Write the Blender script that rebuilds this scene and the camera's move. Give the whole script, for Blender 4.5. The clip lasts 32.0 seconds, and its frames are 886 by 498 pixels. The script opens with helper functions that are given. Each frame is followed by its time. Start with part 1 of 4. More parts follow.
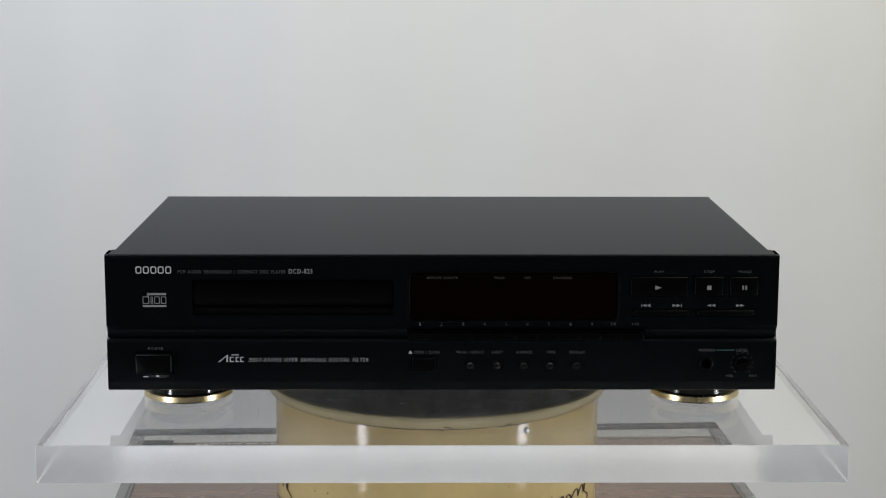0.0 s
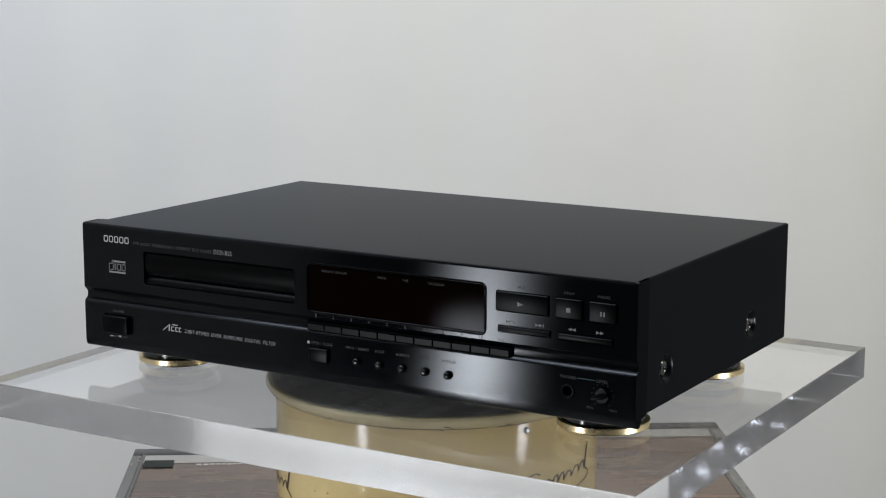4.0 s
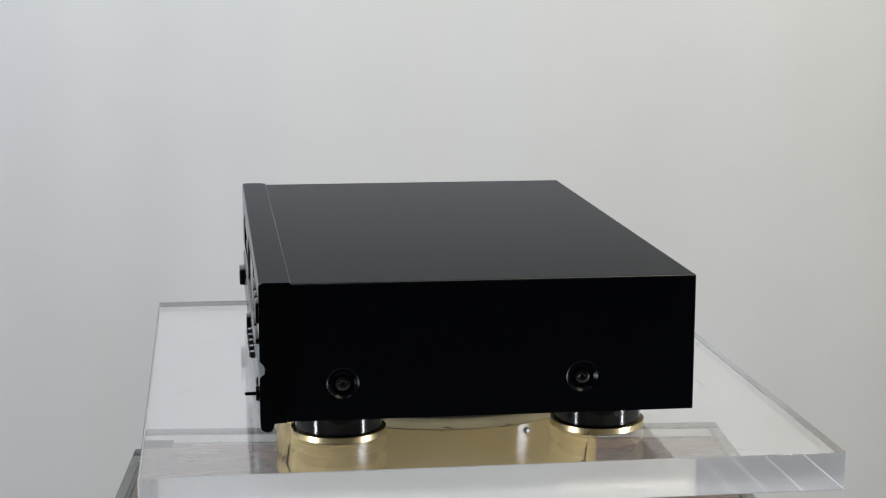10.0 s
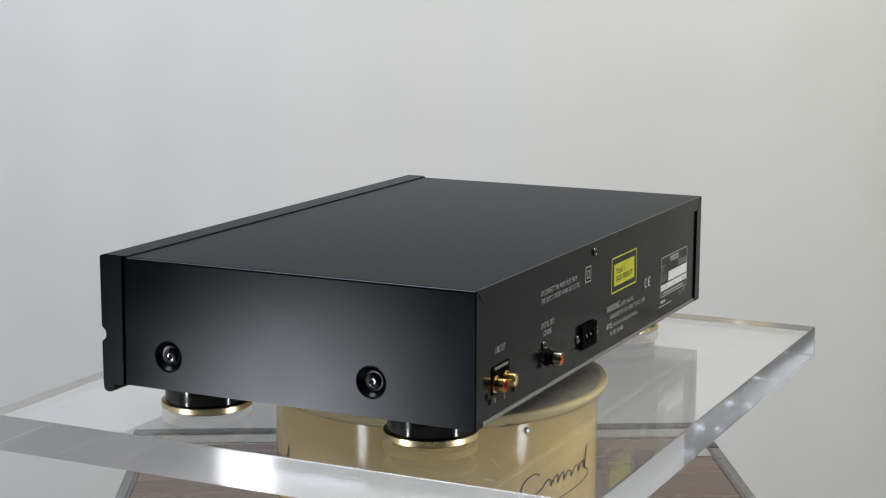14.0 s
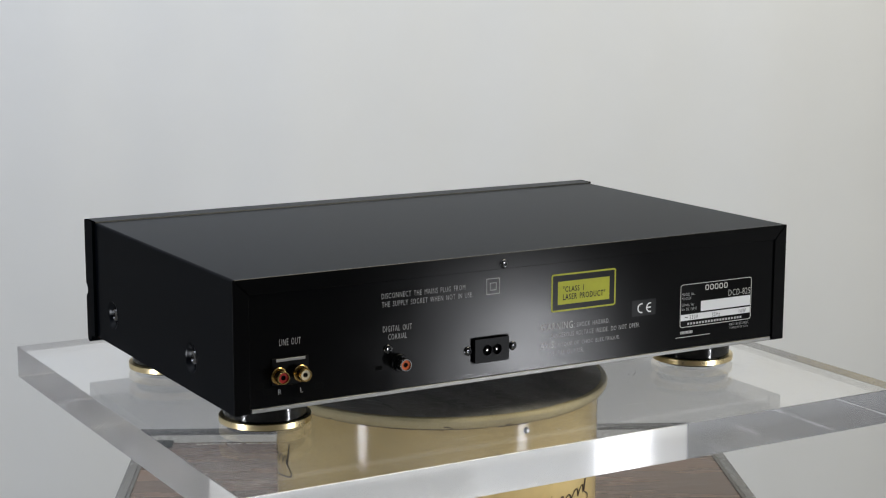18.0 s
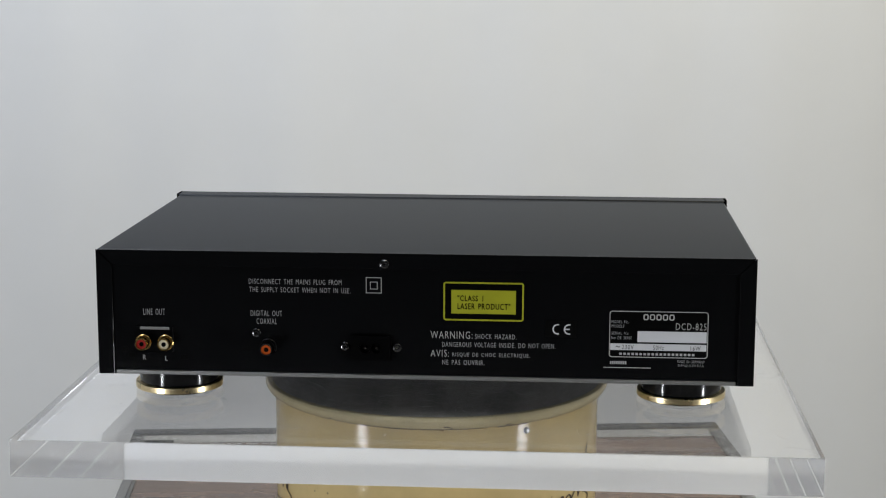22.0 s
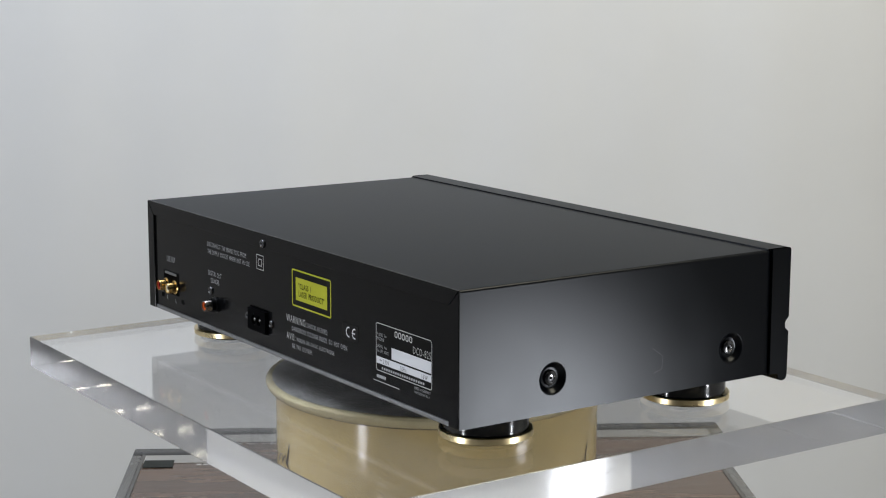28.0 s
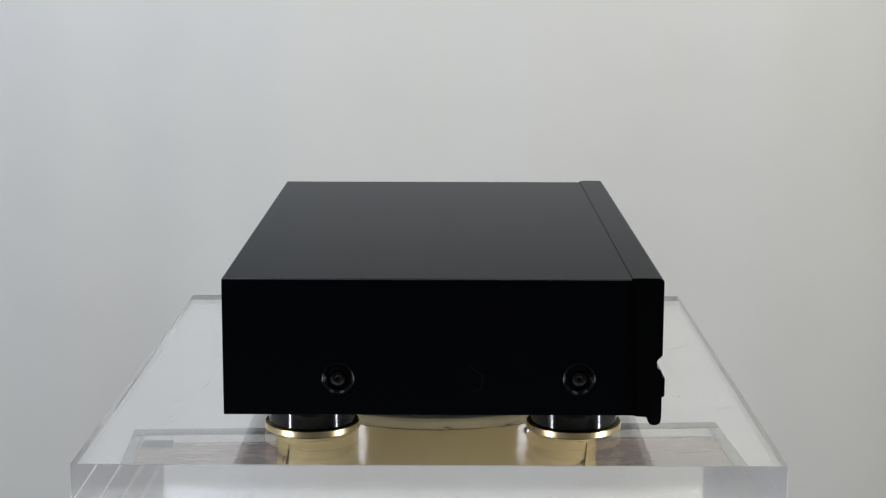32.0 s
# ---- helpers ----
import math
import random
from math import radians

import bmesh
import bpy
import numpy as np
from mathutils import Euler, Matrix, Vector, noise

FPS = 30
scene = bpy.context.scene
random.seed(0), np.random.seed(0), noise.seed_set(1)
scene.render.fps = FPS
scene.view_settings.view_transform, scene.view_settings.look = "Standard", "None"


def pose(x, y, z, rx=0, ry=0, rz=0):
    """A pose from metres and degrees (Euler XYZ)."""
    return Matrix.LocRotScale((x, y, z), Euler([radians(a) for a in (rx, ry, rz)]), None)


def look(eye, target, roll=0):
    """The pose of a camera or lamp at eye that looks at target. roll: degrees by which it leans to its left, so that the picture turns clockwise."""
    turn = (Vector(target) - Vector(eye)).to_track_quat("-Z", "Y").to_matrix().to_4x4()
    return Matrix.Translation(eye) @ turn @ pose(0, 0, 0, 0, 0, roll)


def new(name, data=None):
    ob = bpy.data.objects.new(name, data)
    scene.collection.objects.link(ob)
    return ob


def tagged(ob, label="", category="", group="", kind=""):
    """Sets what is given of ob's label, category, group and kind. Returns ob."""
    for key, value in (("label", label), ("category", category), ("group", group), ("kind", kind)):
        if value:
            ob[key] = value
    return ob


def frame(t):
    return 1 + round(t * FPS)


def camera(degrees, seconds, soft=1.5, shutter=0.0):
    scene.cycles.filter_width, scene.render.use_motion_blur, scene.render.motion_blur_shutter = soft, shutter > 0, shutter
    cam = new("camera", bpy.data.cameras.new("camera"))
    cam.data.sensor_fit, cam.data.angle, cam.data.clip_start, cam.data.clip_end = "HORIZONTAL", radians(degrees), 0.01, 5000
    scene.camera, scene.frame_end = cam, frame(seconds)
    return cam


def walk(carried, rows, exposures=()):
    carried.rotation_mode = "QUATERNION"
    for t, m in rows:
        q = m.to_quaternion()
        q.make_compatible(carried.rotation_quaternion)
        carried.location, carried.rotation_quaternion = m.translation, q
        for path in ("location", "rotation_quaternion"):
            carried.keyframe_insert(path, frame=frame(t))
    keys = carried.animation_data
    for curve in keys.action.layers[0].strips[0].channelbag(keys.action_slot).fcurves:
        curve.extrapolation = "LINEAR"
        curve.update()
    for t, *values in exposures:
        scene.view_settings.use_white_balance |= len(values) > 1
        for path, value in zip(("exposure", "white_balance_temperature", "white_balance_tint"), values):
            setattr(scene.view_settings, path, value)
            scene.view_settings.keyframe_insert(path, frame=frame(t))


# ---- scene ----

# ---------------------------------------------------------------- camera
cam = camera(28.65, 32.0, soft=1.15)
eye = (0.0, -1.2352, 0.3039)
aim = look(eye, (eye[0] + 0.002407, eye[1] + 0.984744, eye[2] - 0.173990), 0.147)
walk(cam, [(0.0, aim), (32.0, aim)], exposures=[(0.0, 0.0), (18.0, 0.0), (20.0, -0.08), (22.0, -0.04), (24.0, 0.0), (25.5, 0.0), (28.0, -0.06), (32.0, -0.10)])

# ---------------------------------------------------------------- light
world = bpy.data.worlds.new("world")
scene.world = world
world.use_nodes = True
world.node_tree.nodes["Background"].inputs["Color"].default_value = (0.9, 0.95, 1.0, 1)
world.node_tree.nodes["Background"].inputs["Strength"].default_value = 0.02


def area_lamp(name, place, target, sx, sy, watts, colour):
    lamp = bpy.data.lights.new(name, "AREA")
    lamp.shape, lamp.size, lamp.size_y, lamp.energy, lamp.color = "RECTANGLE", sx, sy, watts, colour
    ob = new(name, lamp)
    ob.matrix_world = look(place, target)
    return ob


area_lamp("strip_lamp", (-0.60, -0.52, -0.19), (0, 0, -0.19), 0.05, 0.22, 1.5, (0.92, 0.95, 1.0))
area_lamp("strip_lamp", (0.70, -0.44, -0.19), (0, 0, -0.19), 0.05, 0.22, 2.1, (0.92, 0.95, 1.0))
area_lamp("ceiling_lamp", (-0.70, 0.1, 1.55), (-0.50, 0.3, 0), 0.9, 1.2, 28.0, (0.79, 0.862, 1.0))
area_lamp("ceiling_lamp", (0.70, 0.1, 1.55), (0.50, 0.3, 0), 0.9, 1.2, 23.5, (1.0, 0.930, 0.73))
scene.cycles.max_bounces, scene.cycles.glossy_bounces, scene.cycles.transmission_bounces = 16, 12, 14
scene.view_settings.exposure = 0.0


# ---------------------------------------------------------------- materials
def material(name, base, rough=0.5, metal=0.0, spec=0.5, coat=0.0, mottled=0.0, size=40.0, bump=0.0, bump_size=400.0,
             stretch=(1, 1, 1), rough_var=0.0, second=None):
    """Principled surface with a mottled colour (two noise scales), a varied gloss and a fine relief."""
    m = bpy.data.materials.new(name)
    m.use_nodes = True
    t = m.node_tree
    b = t.nodes["Principled BSDF"]
    b.inputs["Base Color"].default_value = (*base, 1)
    b.inputs["Roughness"].default_value = rough
    b.inputs["Metallic"].default_value = metal
    b.inputs["Specular IOR Level"].default_value = spec
    b.inputs["Coat Weight"].default_value = coat
    b.inputs["Coat Roughness"].default_value = 0.1
    if not (mottled or bump or rough_var):
        return m
    tex = t.nodes.new("ShaderNodeTexCoord")
    mp = t.nodes.new("ShaderNodeMapping")
    mp.inputs["Scale"].default_value = stretch
    t.links.new(tex.outputs["Object"], mp.inputs["Vector"])

    def noise_node(scale, detail):
        n = t.nodes.new("ShaderNodeTexNoise")
        n.inputs["Scale"].default_value, n.inputs["Detail"].default_value = scale, detail
        t.links.new(mp.outputs["Vector"], n.inputs["Vector"])
        return n
    coarse, fine = noise_node(size, 5), noise_node(size * 7, 3)
    add = t.nodes.new("ShaderNodeMath")
    add.operation = "MULTIPLY_ADD"
    add.inputs[1].default_value = 0.4
    t.links.new(fine.outputs["Fac"], add.inputs[0])
    t.links.new(coarse.outputs["Fac"], add.inputs[2])
    if mottled:
        ramp = t.nodes.new("ShaderNodeValToRGB")
        lo, hi = ramp.color_ramp.elements
        lo.position, hi.position = 0.45, 0.95
        other = second or tuple(c * (1 - mottled) for c in base)
        lo.color, hi.color = (*other, 1), (*base, 1)
        t.links.new(add.outputs[0], ramp.inputs[0])
        t.links.new(ramp.outputs["Color"], b.inputs["Base Color"])
    if rough_var:
        rng = t.nodes.new("ShaderNodeMapRange")
        rng.inputs["From Min"].default_value, rng.inputs["From Max"].default_value = 0.4, 1.0
        rng.inputs["To Min"].default_value, rng.inputs["To Max"].default_value = rough - rough_var, rough + rough_var
        t.links.new(add.outputs[0], rng.inputs["Value"])
        t.links.new(rng.outputs["Result"], b.inputs["Roughness"])
    if bump:
        grain = noise_node(bump_size, 2)
        bn = t.nodes.new("ShaderNodeBump")
        bn.inputs["Strength"].default_value, bn.inputs["Distance"].default_value = bump, 0.001
        t.links.new(grain.outputs["Fac"], bn.inputs["Height"])
        t.links.new(bn.outputs["Normal"], b.inputs["Normal"])
    return m


def black_finish(name, base, rough, gloss=0.022, rise=14.0, sheen=(1, 1, 1), stretch=(1, 1, 1), size=30.0, lift=0.9, brushed=0.0, core=0.0):
    """Satin black paint: a near-black body whose gloss rises steeply towards grazing angles, with a slightly uneven sheen.
    A brushed one spreads its highlights upwards, across the brush lines; a core adds a sharper lobe in the middle."""
    m = bpy.data.materials.new(name)
    m.use_nodes = True
    t = m.node_tree
    t.nodes.remove(t.nodes["Principled BSDF"])
    body, shine, mix = t.nodes.new("ShaderNodeBsdfDiffuse"), t.nodes.new("ShaderNodeBsdfGlossy"), t.nodes.new("ShaderNodeMixShader")
    body.inputs["Color"].default_value = (*base, 1)
    shine.inputs["Color"].default_value = (*sheen, 1)
    shine.distribution = "BECKMANN"
    if brushed:
        up = t.nodes.new("ShaderNodeVectorTransform")
        up.vector_type, up.convert_from, up.convert_to = "VECTOR", "OBJECT", "WORLD"
        up.inputs[0].default_value = (0, 0, 1)
        t.links.new(up.outputs[0], shine.inputs["Tangent"])
        shine.inputs["Anisotropy"].default_value = -brushed
    tex, mp, n = t.nodes.new("ShaderNodeTexCoord"), t.nodes.new("ShaderNodeMapping"), t.nodes.new("ShaderNodeTexNoise")
    mp.inputs["Scale"].default_value = stretch
    n.inputs["Scale"].default_value, n.inputs["Detail"].default_value = size, 6
    rng = t.nodes.new("ShaderNodeMapRange")
    rng.inputs["From Min"].default_value, rng.inputs["From Max"].default_value = 0.25, 0.75
    rng.inputs["To Min"].default_value, rng.inputs["To Max"].default_value = rough * 0.95, rough * 1.05
    t.links.new(tex.outputs["Object"], mp.inputs["Vector"])
    t.links.new(mp.outputs["Vector"], n.inputs["Vector"])
    t.links.new(n.outputs["Fac"], rng.inputs["Value"])
    t.links.new(rng.outputs["Result"], shine.inputs["Roughness"])
    lw, power, scale = t.nodes.new("ShaderNodeLayerWeight"), t.nodes.new("ShaderNodeMath"), t.nodes.new("ShaderNodeMath")
    lw.inputs["Blend"].default_value = 0.5
    power.operation, scale.operation = "POWER", "MULTIPLY_ADD"
    power.inputs[1].default_value = rise
    scale.inputs[1].default_value, scale.inputs[2].default_value = lift, gloss
    t.links.new(lw.outputs["Facing"], power.inputs[0])
    t.links.new(power.outputs[0], scale.inputs[0])
    t.links.new(scale.outputs[0], mix.inputs[0])
    t.links.new(body.outputs[0], mix.inputs[1])
    if core:
        sharp, both = t.nodes.new("ShaderNodeBsdfGlossy"), t.nodes.new("ShaderNodeMixShader")
        sharp.inputs["Color"].default_value, sharp.inputs["Roughness"].default_value = (*sheen, 1), 0.12
        both.inputs[0].default_value = core
        t.links.new(shine.outputs[0], both.inputs[1])
        t.links.new(sharp.outputs[0], both.inputs[2])
        t.links.new(both.outputs[0], mix.inputs[2])
    else:
        t.links.new(shine.outputs[0], mix.inputs[2])
    t.links.new(mix.outputs[0], t.nodes["Material Output"].inputs["Surface"])
    return m


M_COVER = black_finish("black_satin_steel", (0.0022, 0.0027, 0.0040), 0.29, gloss=0.026, rise=14, lift=1.1, sheen=(0.94, 0.965, 1.0))
M_FRONT = black_finish("black_brushed_aluminium", (0.0020, 0.0031, 0.0042), 0.225, gloss=0.028, rise=5.2, lift=0.7, sheen=(0.93, 0.965, 1.0), stretch=(0.06, 1, 1), size=60, brushed=0.62)
M_REAR = black_finish("black_painted_steel", (0.0056, 0.0058, 0.0064), 0.225, gloss=0.0150, rise=5, lift=1.0, sheen=(1.0, 0.985, 0.98), core=0.10)
M_END = black_finish("black_cut_aluminium", (0.0026, 0.0029, 0.0036), 0.37, gloss=0.015, rise=14, sheen=(0.93, 0.96, 1.0))
M_BUTTON = black_finish("black_plastic", (0.0026, 0.0027, 0.0030), 0.36, gloss=0.009, rise=5.2, lift=0.7)
M_SOCKET = black_finish("black_inlet_plastic", (0.003, 0.003, 0.0033), 0.35, gloss=0.005)
M_HOLE = material("dark_cavity", (0.002, 0.002, 0.002), 0.7, spec=0.05)
M_WINDOW = black_finish("smoked_display_acrylic", (0.0042, 0.0014, 0.0013), 0.10, gloss=0.002, rise=5.2, lift=1.5, sheen=(0.95, 0.96, 1.0))
M_PRINT = material("pale_grey_ink", (0.62, 0.62, 0.60), 0.6, spec=0.2)
M_PRINT_MID = material("grey_symbol_ink", (0.34, 0.34, 0.335), 0.6, spec=0.2)
M_PRINT_DIM = material("dim_grey_ink", (0.155, 0.155, 0.155), 0.6, spec=0.2)
M_PRINT_REAR = material("pale_rear_ink", (0.52, 0.52, 0.53), 0.6, spec=0.2)
M_PRINT_BLUE = material("teal_ink", (0.10, 0.20, 0.22), 0.6, spec=0.2)
M_YELLOW = material("yellow_ink", (0.55, 0.56, 0.03), 0.5, spec=0.3, mottled=0.12, size=60)
M_BLACK_INK = black_finish("black_ink", (0.004, 0.004, 0.004), 0.3, gloss=0.008, rise=5, lift=1.0)
M_LABEL = black_finish("black_label_foil", (0.005, 0.005, 0.005), 0.3, gloss=0.012, rise=5, lift=1.0)
M_LABEL_WHITE = material("white_label_foil", (0.84, 0.85, 0.87), 0.26, spec=0.7)
M_SCREW = material("black_zinc_screw", (0.15, 0.15, 0.155), 0.18, metal=1.0)
M_GOLD = material("brass_ring", (0.80, 0.66, 0.38), 0.30, metal=1.0, rough_var=0.05, size=80)
M_GOLD_PLATE = material("gold_plating", (0.64, 0.43, 0.15), 0.2, metal=1.0)
M_DARK_CHROME = material("dark_chrome", (0.30, 0.285, 0.27), 0.16, metal=1.0)
M_FOOT = material("glossy_black_foot", (0.008, 0.008, 0.008), 0.10, spec=0.6)
M_RED = material("red_insulator", (0.40, 0.015, 0.01), 0.45, spec=0.2)
M_ORANGE = material("orange_insulator", (0.72, 0.12, 0.015), 0.45, spec=0.2)
M_IVORY = material("ivory_insulator", (0.80, 0.72, 0.52), 0.35)
M_ZINC = material("bare_zinc_edge", (0.24, 0.24, 0.235), 0.5, metal=0.6)
M_CREAM = material("cream_enamel", (0.82, 0.635, 0.295), 0.10, spec=0.5, mottled=0.16, size=18, bump=0.08, bump_size=650, rough_var=0.03)
M_RIM = material("pale_cream_enamel", (0.84, 0.73, 0.44), 0.16, spec=0.5, mottled=0.2, size=26, bump=0.06, bump_size=600, rough_var=0.05)
M_PLATTER = material("worn_grey_metal", (0.52, 0.50, 0.47), 0.45, metal=0.0, mottled=0.7, size=50, bump=0.15, bump_size=200, rough_var=0.12, stretch=(1, 0.2, 1))
M_BARE = material("bare_scratched_metal", (0.95, 0.93, 0.90), 0.5)
M_STAIN = material("brown_stain", (0.30, 0.20, 0.09), 0.5)
M_INK_BROWN = material("brown_script_ink", (0.05, 0.03, 0.015), 0.5)
M_TABLE = material("worn_brown_board", (0.125, 0.076, 0.050), 0.28, spec=0.35, mottled=0.72, size=9, bump=0.1, bump_size=120, rough_var=0.16, stretch=(0.25, 1.6, 1))
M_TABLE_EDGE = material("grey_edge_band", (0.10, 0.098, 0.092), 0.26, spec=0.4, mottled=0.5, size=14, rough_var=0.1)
# Edge band again, with the rear bevel's dark reflection put into its colour.
M_REAR_BAND = material("dark_reflection_band", (0.022, 0.022, 0.022), 0.3, spec=0.3, mottled=0.4, size=20, rough_var=0.1)
M_BEAD = material("dull_grey_bead", (0.07, 0.068, 0.064), 0.40, spec=0.3)
# Wall's reflection in the glossy table top, done as a pale mottled colour.
M_GLEAM = material("pale_wall_reflection", (0.27, 0.265, 0.25), 0.4, mottled=0.35, size=16)
M_TAPE = material("greenish_black_tape", (0.008, 0.012, 0.009), 0.6, spec=0.2, mottled=0.5, size=60)
M_BOARD_PRINT = material("pale_board_print", (0.36, 0.355, 0.34), 0.5, spec=0.3, mottled=0.4, size=120)
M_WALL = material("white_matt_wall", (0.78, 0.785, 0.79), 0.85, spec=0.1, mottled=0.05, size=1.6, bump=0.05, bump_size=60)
# Wall finish greyed down so the unseen sides reflect darker.
M_SIDE = material("dimmed_matt_wall", (0.44, 0.44, 0.44), 0.85, spec=0.1, mottled=0.08, size=1.6, bump=0.05, bump_size=60)
# Darkness of the unlit room, put into the wall colour.
M_DARK = material("unlit_room_dark", (0.10, 0.10, 0.105), 0.8, mottled=0.3, size=3)
M_FLOOR = material("mid_grey_floor", (0.32, 0.32, 0.31), 0.5, mottled=0.2, size=4)
M_HAIRLINE = material("worn_paint_line", (0.07, 0.07, 0.072), 0.4)
M_SCRATCH = material("dust_and_scratches", (0.30, 0.29, 0.27), 0.7, spec=0.2)


def acrylic(name, sheen_rough, haze, haze_colour, mottle, sheen=(1, 1, 1), blur=0.0):
    """Clear acrylic: sharp refraction, a softly hazed surface reflection and a film of dust or saw marks."""
    m = bpy.data.materials.new(name)
    m.use_nodes = True
    t = m.node_tree
    t.nodes.remove(t.nodes["Principled BSDF"])
    inner, outer, film = t.nodes.new("ShaderNodeBsdfRefraction"), t.nodes.new("ShaderNodeBsdfGlossy"), t.nodes.new("ShaderNodeBsdfDiffuse")
    fresnel, clear, mix = t.nodes.new("ShaderNodeFresnel"), t.nodes.new("ShaderNodeMixShader"), t.nodes.new("ShaderNodeMixShader")
    inner.inputs["Color"].default_value, inner.inputs["IOR"].default_value, inner.inputs["Roughness"].default_value = (0.99, 0.99, 0.995, 1), 1.49, blur
    outer.inputs["Color"].default_value, outer.inputs["Roughness"].default_value = (*sheen, 1), sheen_rough
    film.inputs["Color"].default_value = (*haze_colour, 1)
    fresnel.inputs["IOR"].default_value = 1.49
    tex, n, rng = t.nodes.new("ShaderNodeTexCoord"), t.nodes.new("ShaderNodeTexNoise"), t.nodes.new("ShaderNodeMapRange")
    n.inputs["Scale"].default_value, n.inputs["Detail"].default_value = mottle, 5
    rng.inputs["From Min"].default_value, rng.inputs["From Max"].default_value = 0.3, 0.75
    rng.inputs["To Min"].default_value, rng.inputs["To Max"].default_value = haze * 0.2, haze * 2.2
    for a, b in ((tex.outputs["Object"], n.inputs["Vector"]), (n.outputs["Fac"], rng.inputs["Value"]), (rng.outputs["Result"], mix.inputs[0]),
                 (fresnel.outputs[0], clear.inputs[0]), (inner.outputs[0], clear.inputs[1]), (outer.outputs[0], clear.inputs[2]),
                 (clear.outputs[0], mix.inputs[1]), (film.outputs[0], mix.inputs[2]), (mix.outputs[0], t.nodes["Material Output"].inputs["Surface"])):
        t.links.new(a, b)
    return m


M_ACRYLIC = acrylic("clear_acrylic", 0.05, 0.019, (0.8, 0.8, 0.8), 14)
M_ACRYLIC_EDGE = acrylic("sawn_acrylic_edge", 0.075, 0.020, (0.84, 0.84, 0.88), 30, (0.62, 0.625, 0.64), 0.06)
M_ACRYLIC_SAWN = acrylic("rough_sawn_acrylic_edge", 0.30, 0.05, (0.80, 0.80, 0.84), 30, (0.6, 0.605, 0.62), 0.25)


# ---------------------------------------------------------------- mesh tools (millimetres)
MM = Matrix.Scale(0.001, 4)


def mesh_of(name, bm, mat, sharp=32):
    bmesh.ops.transform(bm, matrix=MM, verts=bm.verts)
    me = bpy.data.meshes.new(name)
    for f in bm.faces:
        f.smooth = True
    bm.to_mesh(me)
    bm.free()
    me.set_sharp_from_angle(angle=radians(sharp))
    me.materials.append(mat)
    return me


def part(name, bm, mat, parent=None, label="", sharp=32):
    ob = new(name, mesh_of(name, bm, mat, sharp))
    ob.parent = parent
    return tagged(ob, label) if label else ob


def thing(name, place, label, category, group="", kind=""):
    ob = new(name)
    ob.location = place
    return tagged(ob, label, category, group, kind)


def box(bm, x0, x1, y0, y1, z0, z1, bevel=0.0, steps=2):
    vs = [bm.verts.new((x, y, z)) for x in (x0, x1) for y in (y0, y1) for z in (z0, z1)]
    fs = [bm.faces.new([vs[i] for i in q]) for q in
          ((0, 1, 3, 2), (4, 6, 7, 5), (0, 4, 5, 1), (2, 3, 7, 6), (0, 2, 6, 4), (1, 5, 7, 3))]
    if bevel:
        es = list({e for f in fs for e in f.edges})
        bmesh.ops.bevel(bm, geom=es, offset=bevel, segments=steps, profile=0.5, affect="EDGES")
    return bm


def boxed(*args, **kw):
    return box(bmesh.new(), *args, **kw)


def lathe(bm, profile, n=32, m=Matrix()):
    """Revolves (radius, height) pairs round z, then places the result by m."""
    rings = []
    for r, z in profile:
        if r < 1e-6:
            rings.append([bm.verts.new(m @ Vector((0, 0, z)))])
        else:
            rings.append([bm.verts.new(m @ Vector((r * math.cos(a), r * math.sin(a), z)))
                          for a in (2 * math.pi * i / n for i in range(n))])
    for a, b in zip(rings, rings[1:]):
        for i in range(n):
            j = (i + 1) % n
            q = [a[i % len(a)], a[j % len(a)], b[j % len(b)], b[i % len(b)]]
            q = list(dict.fromkeys(q))
            if len(q) > 2:
                bm.faces.new(q)
    return bm


def lathed(profile, n=32, m=Matrix()):
    return lathe(bmesh.new(), profile, n, m)


def facing(side, x, z, y):
    """Turns lathe space (z outwards) to a place on the front, rear, right or left of the player."""
    turn = {"front": pose(0, 0, 0, 90), "rear": pose(0, 0, 0, -90), "right": pose(0, 0, 0, 0, 90), "left": pose(0, 0, 0, 0, -90)}[side]
    return Matrix.Translation((x, y, z)) @ turn


def ring_loop(u, v, r, n=24):
    return (u, v, [(u + r * math.cos(2 * math.pi * i / n), v + r * math.sin(2 * math.pi * i / n)) for i in range(n)])


def slot_loop(u0, u1, v0, v1, r, n=4):
    pts = []
    for cu, cv, a0 in ((u1 - r, v1 - r, 0), (u0 + r, v1 - r, 90), (u0 + r, v0 + r, 180), (u1 - r, v0 + r, 270)):
        for i in range(n + 1):
            a = radians(a0 + 90 * i / n)
            pts.append((cu + r * math.cos(a), cv + r * math.sin(a)))
    return ((u0 + u1) / 2, (v0 + v1) / 2, pts)


